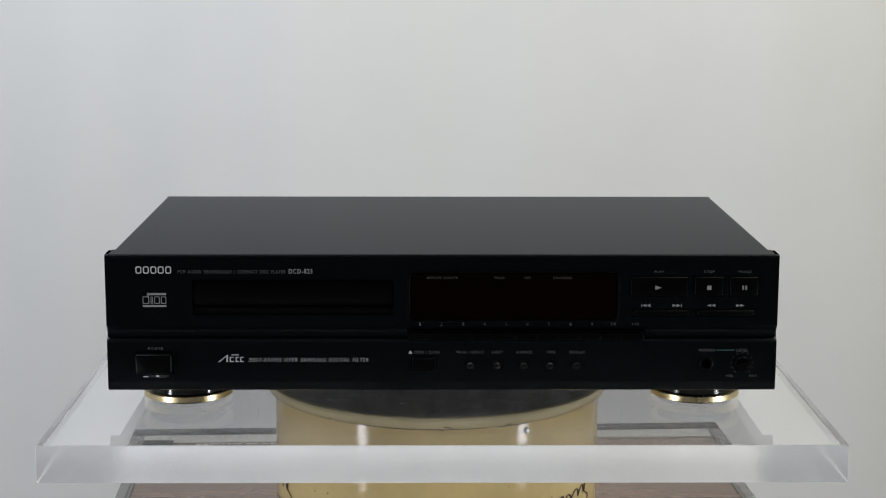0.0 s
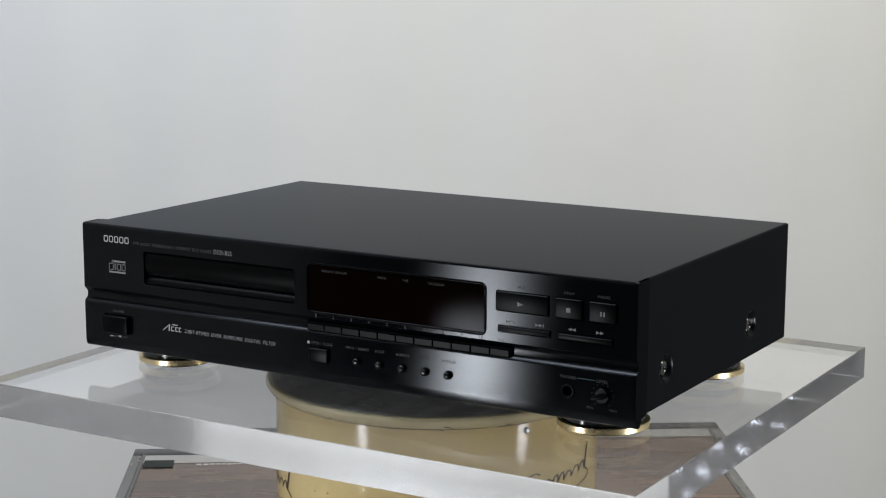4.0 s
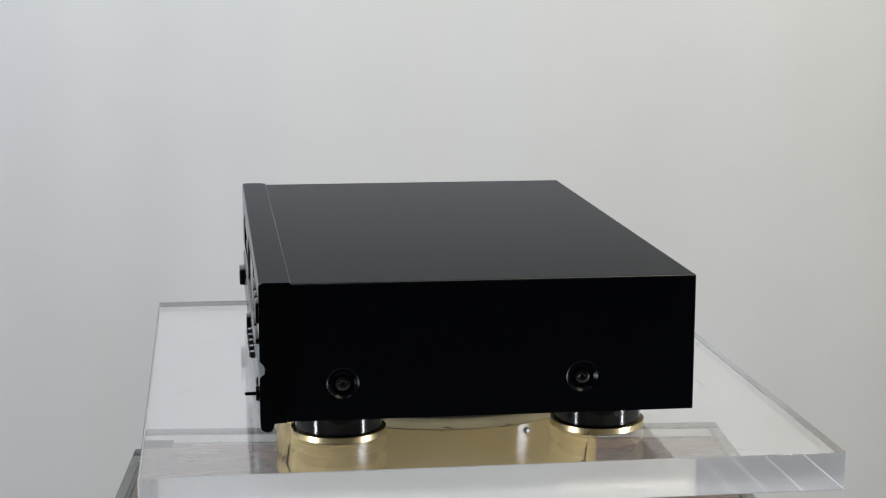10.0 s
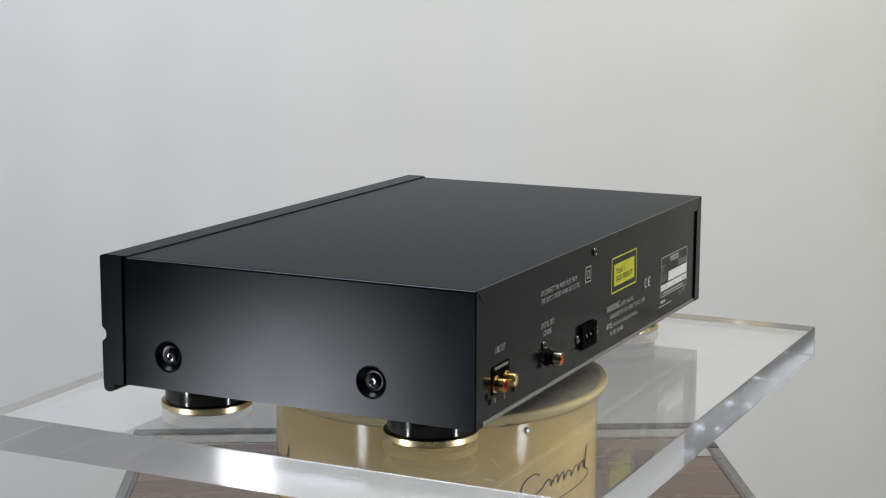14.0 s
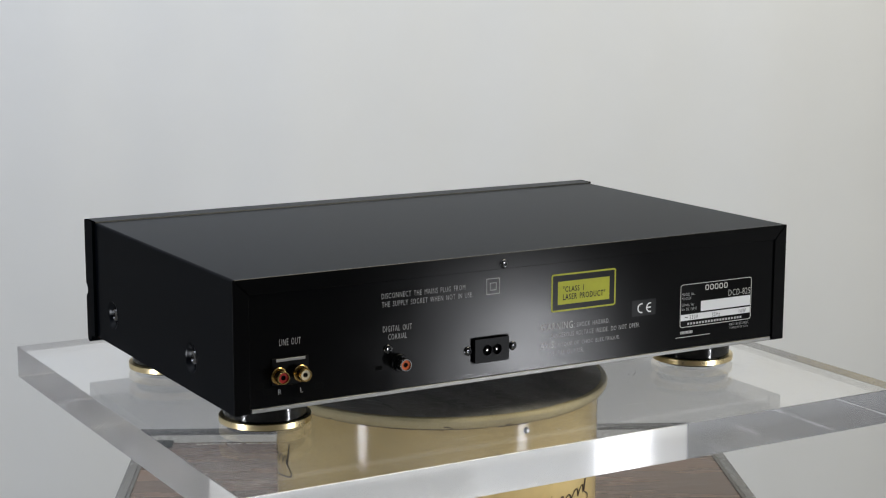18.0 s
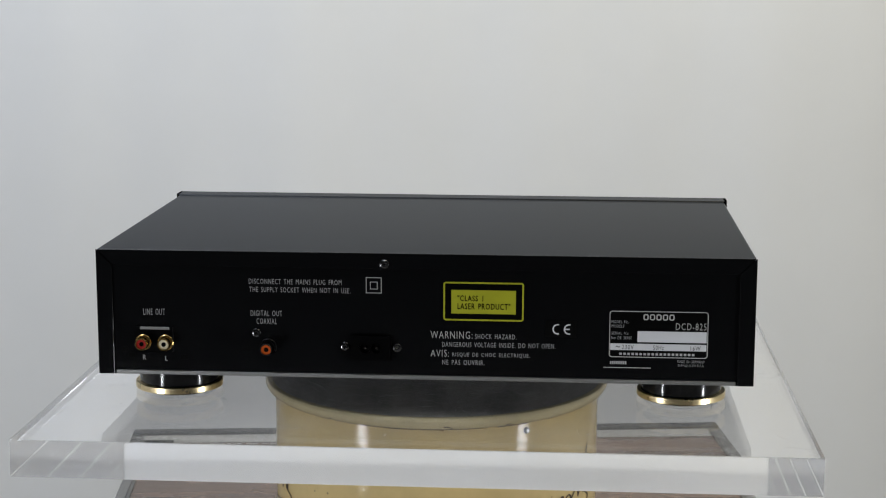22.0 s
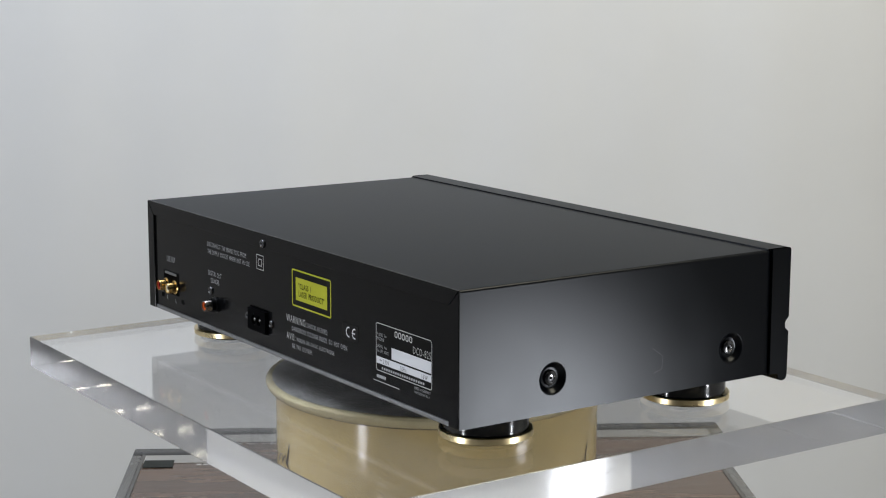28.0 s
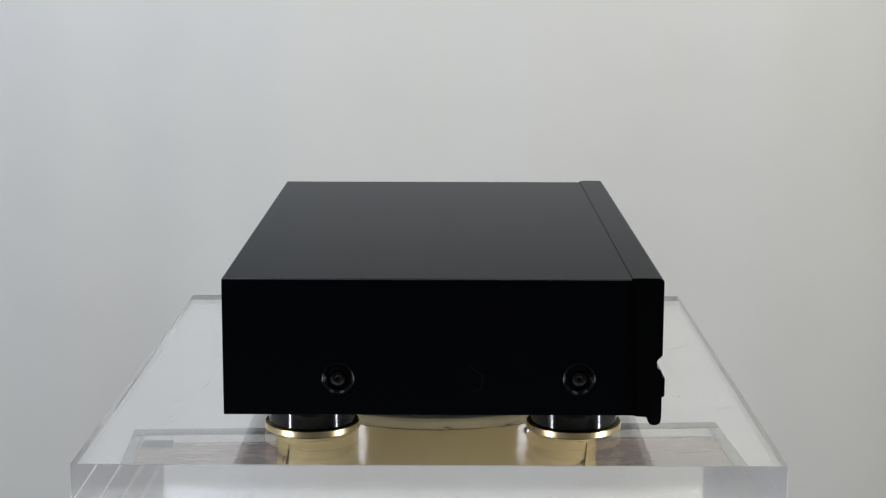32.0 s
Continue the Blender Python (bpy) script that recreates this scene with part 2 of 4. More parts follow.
def pierced(bm, u0, u1, v0, v1, holes, place, depth):
    """A sheet from (u0, v0) to (u1, v1) with shaped holes whose walls go in by depth. place(u, v, d) gives the point."""
    cells = []
    for cu, cv, pts in holes:
        us, vs = [p[0] for p in pts], [p[1] for p in pts]
        cells.append((min(us) - 0.35, max(us) + 0.35, min(vs) - 0.35, max(vs) + 0.35))
    gu = sorted({u0, u1, *(c[0] for c in cells), *(c[1] for c in cells)})
    gv = sorted({v0, v1, *(c[2] for c in cells), *(c[3] for c in cells)})
    seen = {}

    def vert(u, v, d=0.0):
        k = (round(u, 3), round(v, 3), d)
        if k not in seen:
            seen[k] = bm.verts.new(place(u, v, d))
        return seen[k]
    for a, b in zip(gu, gu[1:]):
        for c, d in zip(gv, gv[1:]):
            mu, mv = (a + b) / 2, (c + d) / 2
            if not any(q[0] < mu < q[1] and q[2] < mv < q[3] for q in cells):
                bm.faces.new([vert(a, c), vert(b, c), vert(b, d), vert(a, d)])
    for (cu, cv, pts), (a, b, c, d) in zip(holes, cells):
        def rim(p):
            du, dv = p[0] - cu, p[1] - cv
            k = min((b - cu) / abs(du) if du else 1e9, (d - cv) / abs(dv) if dv else 1e9)
            return (cu + du * k, cv + dv * k)
        corners = [(b, d), (a, d), (a, c), (b, c)]
        n = len(pts)
        for i in range(n):
            p, q = pts[i], pts[(i + 1) % n]
            rp, rq = rim(p), rim(q)
            chain = [rp]
            if abs(rp[0] - rq[0]) > 1e-6 and abs(rp[1] - rq[1]) > 1e-6:
                chain.append(min(corners, key=lambda k: abs(k[0] - rp[0]) + abs(k[1] - rp[1]) + abs(k[0] - rq[0]) + abs(k[1] - rq[1])))
            chain.append(rq)
            face = list(dict.fromkeys([vert(*p)] + [vert(*k) for k in chain] + [vert(*q)]))
            if len(face) > 2:
                try:
                    bm.faces.new(face)
                except ValueError:
                    pass
            if depth:
                bm.faces.new([vert(*p), vert(*q), vert(*q, depth), vert(*p, depth)])
    return bm


def outline(bm, u0, u1, v0, v1, w, r, place, n=4):
    """A flat rounded frame of width w."""
    a, b = slot_loop(u0, u1, v0, v1, r, n)[2], slot_loop(u0 + w, u1 - w, v0 + w, v1 - w, max(r - w, 0.05), n)[2]
    va, vb = [bm.verts.new(place(*p)) for p in a], [bm.verts.new(place(*p)) for p in b]
    for i in range(len(a)):
        j = (i + 1) % len(a)
        bm.faces.new([va[i], va[j], vb[j], vb[i]])
    return bm


def flat(bm, pts, place):
    bm.faces.new([bm.verts.new(place(*p)) for p in pts])
    return bm


def rect(u0, u1, v0, v1):
    return [(u0, v0), (u1, v0), (u1, v1), (u0, v1)]


# ---------------------------------------------------------------- the room
def wall(name, x0, x1, y0, y1, z0, z1, mat, label, cat="wall"):
    ob = part(name, boxed(x0 * 1000, x1 * 1000, y0 * 1000, y1 * 1000, z0 * 1000, z1 * 1000), mat)
    return tagged(ob, label, cat, kind="structure")


FLOOR = -0.95


def uneven_wall():
    """The rear wall: plaster with faint upright unevenness."""
    bm = bmesh.new()
    rows = []
    for i in range(151):
        x = -1.5 + 0.02 * i
        y = 1.30 + 0.0060 * math.sin(8.3 * x + 0.6) + 0.0038 * math.sin(17.0 * x + 2.0) + 0.0018 * math.sin(37.0 * x)
        rows.append([bm.verts.new((x * 1000, q * 1000, z * 1000)) for q, z in ((y, FLOOR), (y, 1.7), (1.40, 1.7), (1.40, FLOOR))])
    for a, b in zip(rows, rows[1:]):
        for k in range(4):
            bm.faces.new([a[k], b[k], b[(k + 1) % 4], a[(k + 1) % 4]])
    bm.faces.new(rows[0])
    bm.faces.new(rows[-1])
    return tagged(part("wall_north", bm, M_WALL), "plain white slightly uneven plaster wall", "wall", kind="structure")


uneven_wall()
# Out-of-view side walls, added to close the room and dim the reflections.
wall("wall_west", -1.5, -1.4, -0.7, 1.30, FLOOR, 1.7, M_SIDE, "unseen added side wall, greyed to darken reflections")
wall("wall_east", 1.4, 1.5, -0.7, 1.30, FLOOR, 1.7, M_SIDE, "unseen added side wall, greyed to darken reflections")
# Unseen walls added behind the camera; their dark colour stands in for missing light.
wall("wall_far_west", -2.3, -2.2, -3.2, -0.7, FLOOR, 1.7, M_DARK, "unseen added wall, coloured dark for the unlit room")
wall("wall_far_east", 2.2, 2.3, -3.2, -0.7, FLOOR, 1.7, M_DARK, "unseen added wall, coloured dark for the unlit room")
wall("wall_return_west", -2.2, -1.5, -0.7, -0.6, FLOOR, 1.7, M_DARK, "unseen added wall, coloured dark for the unlit room")
wall("wall_return_east", 1.5, 2.2, -0.7, -0.6, FLOOR, 1.7, M_DARK, "unseen added wall, coloured dark for the unlit room")
wall("wall_south", -2.3, 2.3, -3.3, -3.2, FLOOR, 1.7, M_DARK, "unseen added wall, coloured dark for the unlit room")
wall("floor", -2.3, 2.3, -3.3, 1.4, FLOOR - 0.1, FLOOR, M_FLOOR, "mid grey floor", "floor")
wall("ceiling", -2.3, 2.3, -3.3, 1.4, 1.7, 1.8, M_WALL, "plain white ceiling", "ceiling")


# ---------------------------------------------------------------- display table
TABLE_Z = -0.145


def display_table():
    t = thing("display_table", (0.004, 0.019, TABLE_Z), "square brown board table with a grey edge band and pale reflection strip", "table")
    t.rotation_euler = (0, 0, radians(3.0))
    h, e, n = 263, 20, 9
    bm = boxed(-h + n, h - n, -h + n, h - e, -24, 0)
    part("board", bm, M_TABLE, t, "worn dark brown polished board")
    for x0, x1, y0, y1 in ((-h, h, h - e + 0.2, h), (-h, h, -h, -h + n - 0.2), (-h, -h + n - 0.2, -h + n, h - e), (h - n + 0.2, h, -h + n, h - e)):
        # Only the rear band carries the painted-in dark reflection.
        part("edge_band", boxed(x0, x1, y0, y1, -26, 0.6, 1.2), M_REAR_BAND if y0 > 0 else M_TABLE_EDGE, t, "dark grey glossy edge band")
    for sx in (-1, 1):
        for sy in (-1, 1):
            part("leg", boxed(sx * 235 - 20, sx * 235 + 20, sy * 235 - 20, sy * 235 + 20, -805, -26, 2), M_TABLE_EDGE, t)
    # Thin pale slab added where the table top mirrors the wall.
    gleam = part("reflection_strip", boxed(-h + n + 2, h - n - 2, h - e - 24, h - e - 0.4, 0.05, 0.35), M_GLEAM, t, "pale strip along the rear edge, the wall's reflection put in as colour")
    bm = bmesh.new()
    random.seed(5)
    x = -204
    while x < -40:
        w = random.uniform(3.0, 5.5)
        flat(bm, rect(x, x + w, h - e - 30 + random.choice((0, 0, -2)), h - e - 26.5), lambda u, v: (u, v, 0.2))
        x += w + (1.2 if random.random() > 0.2 else 4)
    part("printing", bm, M_BOARD_PRINT, t, "small pale printing on the board")
    for x0, x1 in ((-h + n - 0.1, -h + n + 3.2), (h - n - 3.2, h - n + 0.1)):
        part("bead", boxed(x0, x1, -h + n, h - e, -1, 1.0, 0.4, 1), M_BEAD, t, "thin grey metal bead beside the edge band")
    part("tape", boxed(-h + 13, -h + 39, h - e - 38, h - e - 17, 0.45, 0.9, 0.2, 1), M_TAPE, gleam, "black adhesive tape patch")
    return t


display_table()


# ---------------------------------------------------------------- turntable
def turntable():
    t = thing("display_turntable", (-0.0013, 0, TABLE_Z), "cream enamelled drum display turntable with a grey metal platter", "turntable")
    top = 145 - 24.3
    body = [(110, 0), (117.0, 1.5), (117.7, 4), (117.7, top - 9)]
    part("drum", lathed([(0, 0)] + body + [(0, top - 9)], 96), M_CREAM, t, "cream enamelled drum with chips and dirt")
    rim = [(113, top - 9.6), (118.0, top - 9.6), (120.5, top - 8.8), (123.0, top - 7.0), (124.5, top - 4.6), (124.7, top - 2.6), (123.8, top - 0.9), (122.2, top - 0.3), (120.6, top - 0.6), (113, top - 1.2), (113, top - 9.6)]
    part("rim", lathed(rim, 96), M_RIM, t, "cream rolled rim with a dark seam")
    random.seed(21)
    bm = bmesh.new()
    a = 0.0
    while a < 360:
        run = random.uniform(2, 16)
        w = random.uniform(0.25, 0.65)
        prev = None
        for k in range(int(run / 1.5) + 2):
            q = radians(min(a + 1.5 * k, a + run))
            row = [bm.verts.new((117.95 * math.cos(q), 117.95 * math.sin(q), top - 9.5 - d)) for d in (0, w)]
            if prev:
                bm.faces.new([prev[0], row[0], row[1], prev[1]])
            prev = row
        a += run + random.choice((0.3, 0.6, 1.2, 3.5))
    tagged(part("seam", bm, M_INK_BROWN, t, "thin broken dark seam under the rim"), kind="stuff")
    bm = bmesh.new()
    for k in range(90):
        q, z, r = random.uniform(0, 6.283), top - 10 - 90 * random.random() ** 2, random.uniform(0.2, 0.75)
        n = random.randint(5, 7)
        ring = [(r * random.uniform(0.5, 1.3) * math.cos(6.283 * i / n), r * random.uniform(0.5, 1.3) * math.sin(6.283 * i / n)) for i in range(n)]
        bm.faces.new([bm.verts.new((117.85 * math.cos(q + u / 117.7), 117.85 * math.sin(q + u / 117.7), z + v)) for u, v in ring])
    tagged(part("chips", bm, M_STAIN, t, "small brown chips and stains in the enamel"), kind="stuff")
    bm = bmesh.new()
    for az, wide, drop in ((3.0, 3.2, 6.6), (4.6, 1.2, 7.6), (-35.5, 1.6, 6.9), (-36.6, 0.8, 7.9), (22.5, 1.4, 7.4), (23.4, 2.0, 7.0), (95.0, 2.4, 6.8), (150.0, 3.0, 7.2), (-120.0, 2.2, 7.0)):
        n, ring = 7, []
        for i in range(n):
            k = 6.283 * i / n
            d = drop + 0.55 * random.uniform(0.5, 1.2) * math.sin(k)
            q, r = radians(az) + wide * random.uniform(0.6, 1.1) * math.cos(k) / 123, 123.0 + (7.0 - d) * 0.6 + 0.3
            ring.append(bm.verts.new((r * math.sin(q), -r * math.cos(q), top - d)))
        bm.faces.new(ring)
    tagged(part("rim_chips", bm, M_INK_BROWN, t, "dark scuffs and chips on the rolled rim"), kind="stuff")
    part("bolt", lathed([(0, 2.2), (1.2, 2.1), (2, 1.2), (2.2, 0), (2.2, -2)], 20,
                               Matrix.Translation((118.0 * math.sin(radians(31.0)), -118.0 * math.cos(radians(31.0)), top - 14.8)) @ pose(0, 0, 0, 90, 0, 31.0)), M_SCREW, t, "small steel bolt head")
    plat = new("platter", mesh_of("platter", lathed([(0, -4), (120, -4), (120, -0.4), (119.2, 0), (0, 0)], 96), M_PLATTER))
    plat.parent, plat.location = t, (0, 0, top * 0.001)
    tagged(plat, "scratched dark grey metal platter")
    bm = bmesh.new()
    for k in range(620):
        r, q, a = 117 * math.sqrt(random.random()), random.uniform(0, 6.283), random.uniform(0, 3.14)
        ln, w = random.uniform(1, 18), random.uniform(0.10, 0.34)
        if random.random() < 0.6:
            a = q + math.pi / 2 + random.uniform(-0.15, 0.15)
        c, d = Vector((r * math.cos(q), r * math.sin(q))), Vector((math.cos(a), math.sin(a)))
        if (c + d * ln).length < 118.5:
            bm.faces.new([bm.verts.new((p.x, p.y, 0.06)) for p in (c - Vector((-d.y, d.x)) * w, c + d * ln, c + Vector((-d.y, d.x)) * w)])
    tagged(part("scratches", bm, M_BARE, plat, "fine pale scratches in the platter"), kind="stuff")
    for az in (50.5, -75.4, 170):
        part("script_mark", script_mark(az), M_INK_BROWN, t, "dark brown handwriting-like mark")
    return t, plat


def script_mark(az):
    """Flowing handwriting-like line of low humps with a tall end and an underline, wrapped round the drum; no letters."""
    pts = [(-27 + 6.5 * math.cos(radians(k)) + 0.25 * 9 * math.sin(radians(k)), 66 + 8.0 * math.sin(radians(k))) for k in range(55, 330, 11)]
    for hump, wide in enumerate((6.5, 5.0, 5.0, 7.0, 7.5, 6.0)):
        u0 = -20 + (0, 6.5, 11.5, 16.5, 23.5, 31.0)[hump]
        for k in range(13):
            s = k / 12
            rise = math.sin(math.pi * s) ** 0.7 * (6.2 if hump % 3 else 5.2)
            pts.append((u0 + wide * s + 0.28 * rise, 62.0 + 0.095 * (u0 + 27 + wide * s) + rise))
    pts += [(18 + k * 0.5, 67.5 + 1.9 * k) for k in range(9)] + [(21.5 - 0.35 * k, 80.5 - 1.8 * k) for k in range(9)]
    tail = [(20 + 4.2 * math.sin(k), 65.5 - 2.6 * k) for k in (0.4, 0.9, 1.4, 1.9, 2.4)] + [(20 - 4 * k, 58.2 - 0.85 * k) for k in range(0, 11)]
    bm = bmesh.new()
    for line in (pts, pts[-1:] + tail):
        prev = None
        for k, (u, v) in enumerate(line):
            a, b = line[max(k - 1, 0)], line[min(k + 1, len(line) - 1)]
            d = Vector((b[0] - a[0], b[1] - a[1]))
            d = d.normalized() if d.length > 0 else Vector((1, 0))
            w = 0.38 + 0.25 * abs(d.y)
            row = []
            for sgn in (-1, 1):
                uu, vv = u - d.y * w * sgn, v + d.x * w * sgn
                q = radians(az) + 1.3 * uu / 117.7
                row.append(bm.verts.new((118.0 * math.sin(q), -118.0 * math.cos(q), vv)))
            if prev:
                bm.faces.new([prev[0], row[0], row[1], prev[1]])
            prev = row
    return bm


TURNTABLE, PLATTER = turntable()


# ---------------------------------------------------------------- acrylic plate
def acrylic_plate():
    bm = boxed(-249, 251, -208, 216.5, -24, 0, bevel=0.5, steps=1)
    bmesh.ops.recalc_face_normals(bm, faces=bm.faces)
    ob = part("acrylic_plate", bm, M_ACRYLIC)
    ob.data.materials.append(M_ACRYLIC_EDGE)
    ob.data.materials.append(M_ACRYLIC_SAWN)
    for f in ob.data.polygons:
        if abs(f.normal.z) < 0.3:
            f.material_index = 1
        if f.normal.y < -0.7:
            f.material_index = 2
    ob.visible_shadow = False
    return tagged(ob, "thick clear acrylic plate on the turntable platter", "plate")


PLATE = acrylic_plate()


# ---------------------------------------------------------------- the disc player
YF, YR = -136.3, 128.0           # front face, rear panel
FX0, FX1 = -216.0, 218.4         # front panel
CX0, CX1 = -214.2, 216.6         # steel cover
LIFT = 0.00015
PLAYER = thing("disc_player", (0, 0, LIFT), "black hi-fi disc player on four gold-ringed feet", "CD player")


def on_front(u, v, d=0.0):
    return (u, YF + d, v)


def ink_front(u, v):
    return (u, YF - 0.12, v)


def ink_rear(u, v):
    return (-u, YR + 0.15, v)


def front_panel():
    bm = bmesh.new()
    top, low = (59.0, 104.2), (22.0, 48.0)
    profile = [(104.2, 0), (105.3, 0.5), (105.8, 1.6), (105.8, 2.0), (105.8, 18.2), (105.8, 18.6), (104.9, 19.4), (21, 19.4), (20.5, 8.5), (18, 8.2), (16.0, 6.8),
               (15.4, 4.8), (15.6, 2.8), (16.4, 1.2), (18.0, 0.3), (22, 0), None, (48, 0), (49.4, 0.6), (50.3, 1.7), (51.2, 3.0), (54.6, 3.4), (56.4, 2.6), (57.6, 1.2), (59, 0)]
    runs, cur = [], []
    for p in profile:
        if p is None:
            runs.append(cur)
            cur = []
        else:
            cur.append(p)
    runs.append(cur)
    for run in runs:
        a = [bm.verts.new((FX0 + 1.9, YF + d, z)) for z, d in run]
        b = [bm.verts.new((FX1 - 1.9, YF + d, z)) for z, d in run]
        for i in range(len(run) - 1):
            bm.faces.new([a[i], b[i], b[i + 1], a[i + 1]])
    ring = runs[0] + runs[1]
    caps = []
    for x, s in ((FX0 + 1.9, -2.2), (FX1 - 1.9, 2.2)):
        cap = bmesh.new()
        f = cap.faces.new([cap.verts.new((x, YF + min(d, 15.8 if z < 104 else 16.6), z)) for z, d in ring])
        ex = bmesh.ops.extrude_face_region(cap, geom=[f])
        bmesh.ops.translate(cap, vec=(s, 0, 0), verts=[v for v in ex["geom"] if isinstance(v, bmesh.types.BMVert)])
        caps.append(cap)
    holes_top = [slot_loop(-160.5, -30.5, 66.0, 89.6, 2.0), slot_loop(-19.9, 114.6, 62.8, 94.2, 3.0)]
    for a, b in ((122.4, 160.1), (163.7, 183.2), (186.7, 205.9)):
        holes_top.append(slot_loop(a, b, 78.5, 91.9, 1.4))
    for a, b in ((124.0, 161.5), (165.8, 203.7)):
        holes_top.append(slot_loop(a, b, 65.4, 69.9, 0.8))
    holes_low = [slot_loop(-198.4, -173.6, 27.4, 41.4, 1.2), slot_loop(-19.2, -2.7, 28.3, 38.7, 1.4), ring_loop(173.3, 34.0, 3.4), ring_loop(196.7, 34.0, 5.2)]
    holes_low += [ring_loop(x, 32.7, 3.0) for x in (19.1, 36.4, 54.0, 71.3, 88.4)]
    pierced(bm, FX0 + 1.9, FX1 - 1.9, top[0], top[1], holes_top, on_front, 9.0)
    pierced(bm, FX0 + 1.9, FX1 - 1.9, low[0], low[1], holes_low, on_front, 9.0)
    ob = part("front_panel", bm, M_FRONT, PLAYER, "black brushed front panel with a horizontal groove")
    ob.data.materials.append(M_COVER)
    ob.data.materials.append(M_END)
    for f in ob.data.polygons:
        if f.center.z > 0.1040:
            f.material_index = 2 if f.normal.y > 0.3 else 1 if f.normal.z > 0.6 else 0
    for cap in caps:
        bmesh.ops.recalc_face_normals(cap, faces=cap.faces)
        end = part("end_cap", cap, M_END, ob, "dull black cut end of the front panel")
        end.data.materials.append(M_FRONT)
        for f in end.data.polygons:
            f.material_index = 0 if abs(f.normal.x) > 0.5 else 1
    part("cavity", boxed(-205, 208, YF + 8.5, YF + 9.5, 24, 103), M_HOLE, ob)
    return ob


def steel_cover():
    bm = bmesh.new()
    y0, y1, z0, z1, r = YF + 16.2, YR + 0.6, 21.0, 105.0, 1.6
    arc = [(r - r * math.cos(radians(a)), r - r * math.sin(radians(a))) for a in (0, 22.5, 45, 67.5, 90)] + [(r + 0.5, 0)]

    def bent():
        ends = []
        for y in (y0, y1):
            left = [(CX0 + du, z1 - dv) for du, dv in arc]
            right = [(CX1 - du, z1 - dv) for du, dv in reversed(arc)]
            ends.append([bm.verts.new((x, y, z)) for x, z in left + right])
        for i in range(len(ends[0]) - 1):
            bm.faces.new([ends[0][i], ends[0][i + 1], ends[1][i + 1], ends[1][i]])
        return ends
    bent()
    for side, x in (("left", CX0), ("right", CX1)):
        sgn = 1 if side == "left" else -1
        dishes = [ring_loop(-86.5, 43.0, 10.4, 40), ring_loop(60.0, 43.0, 10.4, 40)]
        pierced(bm, y0, y1, z0, z1 - r, dishes, lambda u, v, d: (x + sgn * d, u, v), 0)
        for cy in (-86.5, 60.0):
            lathe(bm, [(10.4, 0), (9.9, -0.15), (9.3, -0.55), (8.6, -1.3), (7.4, -2.6), (6.7, -3.2), (5.8, -3.4), (0, -3.4)], 40, facing(side, x, 43.0, cy))
    flat(bm, [(CX0, y0), (CX1, y0), (CX1, y1), (CX0, y1)], lambda u, v: (u, v, z0))
    flat(bm, [(CX0, z0), (CX1, z0), (CX1, z1 - r), (CX0, z1 - r)], lambda u, v: (u, y0, v))
    cover = part("cover", bm, M_COVER, PLAYER, "black satin folded steel cover", sharp=25)
    for side, x in (("left", CX0), ("right", CX1)):
        for cy in (-86.5, 60.0):
            screw(cover, side, x + (3.4 if side == "left" else -3.4), 43.0, cy, 4.9, 2.2)
    return cover


def side_scratch():
    """A pale kinked scratch on the side of the cover."""
    bm = bmesh.new()
    pts = ((-19.2, 51.7), (-27.9, 45.5), (-27.2, 37.1), (-20.7, 35.4))
    for a, b in zip(pts, pts[1:]):
        d = (Vector(b) - Vector(a)).normalized() * 0.09
        bm.faces.new([bm.verts.new((CX0 - 0.05, p[0] + q * d.y, p[1] - q * d.x)) for p, q in ((a, 1), (b, 1), (b, -1), (a, -1))])
    part("scratch", bm, M_HAIRLINE, COVER, "thin pale scratch in the paint")


def screw(parent, side, x, z, y, r, h):
    """A domed cross-head screw."""
    m = facing(side, x, z, y)
    bm = lathed([(r, 0), (r, 0.45 * h), (0.9 * r, 0.75 * h), (0.65 * r, 0.95 * h), (0.5 * r, h), (0.42 * r, 0.72 * h), (0, 0.6 * h)], 28, m)
    s = part("screw", bm, M_SCREW, parent, "dark cross-head screw")
    bm = bmesh.new()
    for w, l in ((0.12, 0.46), (0.46, 0.12)):
        box(bm, -w * r, w * r, -l * r, l * r, 0.55 * h, 0.66 * h)
    bmesh.ops.transform(bm, matrix=m, verts=bm.verts)
    part("slot", bm, M_HOLE, s)
    return s


def rear_panel():
    bm = bmesh.new()
    flat(bm, rect(CX0 + 1, CX1 - 1, 24.0, 103.5), lambda u, v: (u, YR, v))
    rear = part("rear_panel", bm, M_REAR, PLAYER, "black painted steel rear panel with printed lettering")
    w = 10.5
    for pts in ([(CX0, 21), (CX0 + w, 21), (CX0 + w, 105 - w), (CX0, 105)], [(CX1 - w, 21), (CX1, 21), (CX1, 105), (CX1 - w, 105 - w)],
                [(CX0 + 0.7, 105), (CX0 + w + 0.7, 105 - w), (CX1 - w - 0.7, 105 - w), (CX1 - 0.7, 105)]):
        bm = bmesh.new()
        f = bm.faces.new([bm.verts.new((u, YR + 0.4, v)) for u, v in pts])
        ex = bmesh.ops.extrude_face_region(bm, geom=[f])
        bmesh.ops.translate(bm, vec=(0, 1.0, 0), verts=[v for v in ex["geom"] if isinstance(v, bmesh.types.BMVert)])
        bmesh.ops.bevel(bm, geom=[e for e in bm.edges], offset=0.3, segments=1, affect="EDGES")
        part("flange", bm, M_REAR, rear, "folded black cover flange with mitred corner")
    part("lower_edge", boxed(CX0 + w + 1, CX1 - w - 1, YR - 2, YR + 0.8, 21.0, 23.6, 0.3, 1), M_ZINC, rear, "bare grey metal lower edge")
    return rear


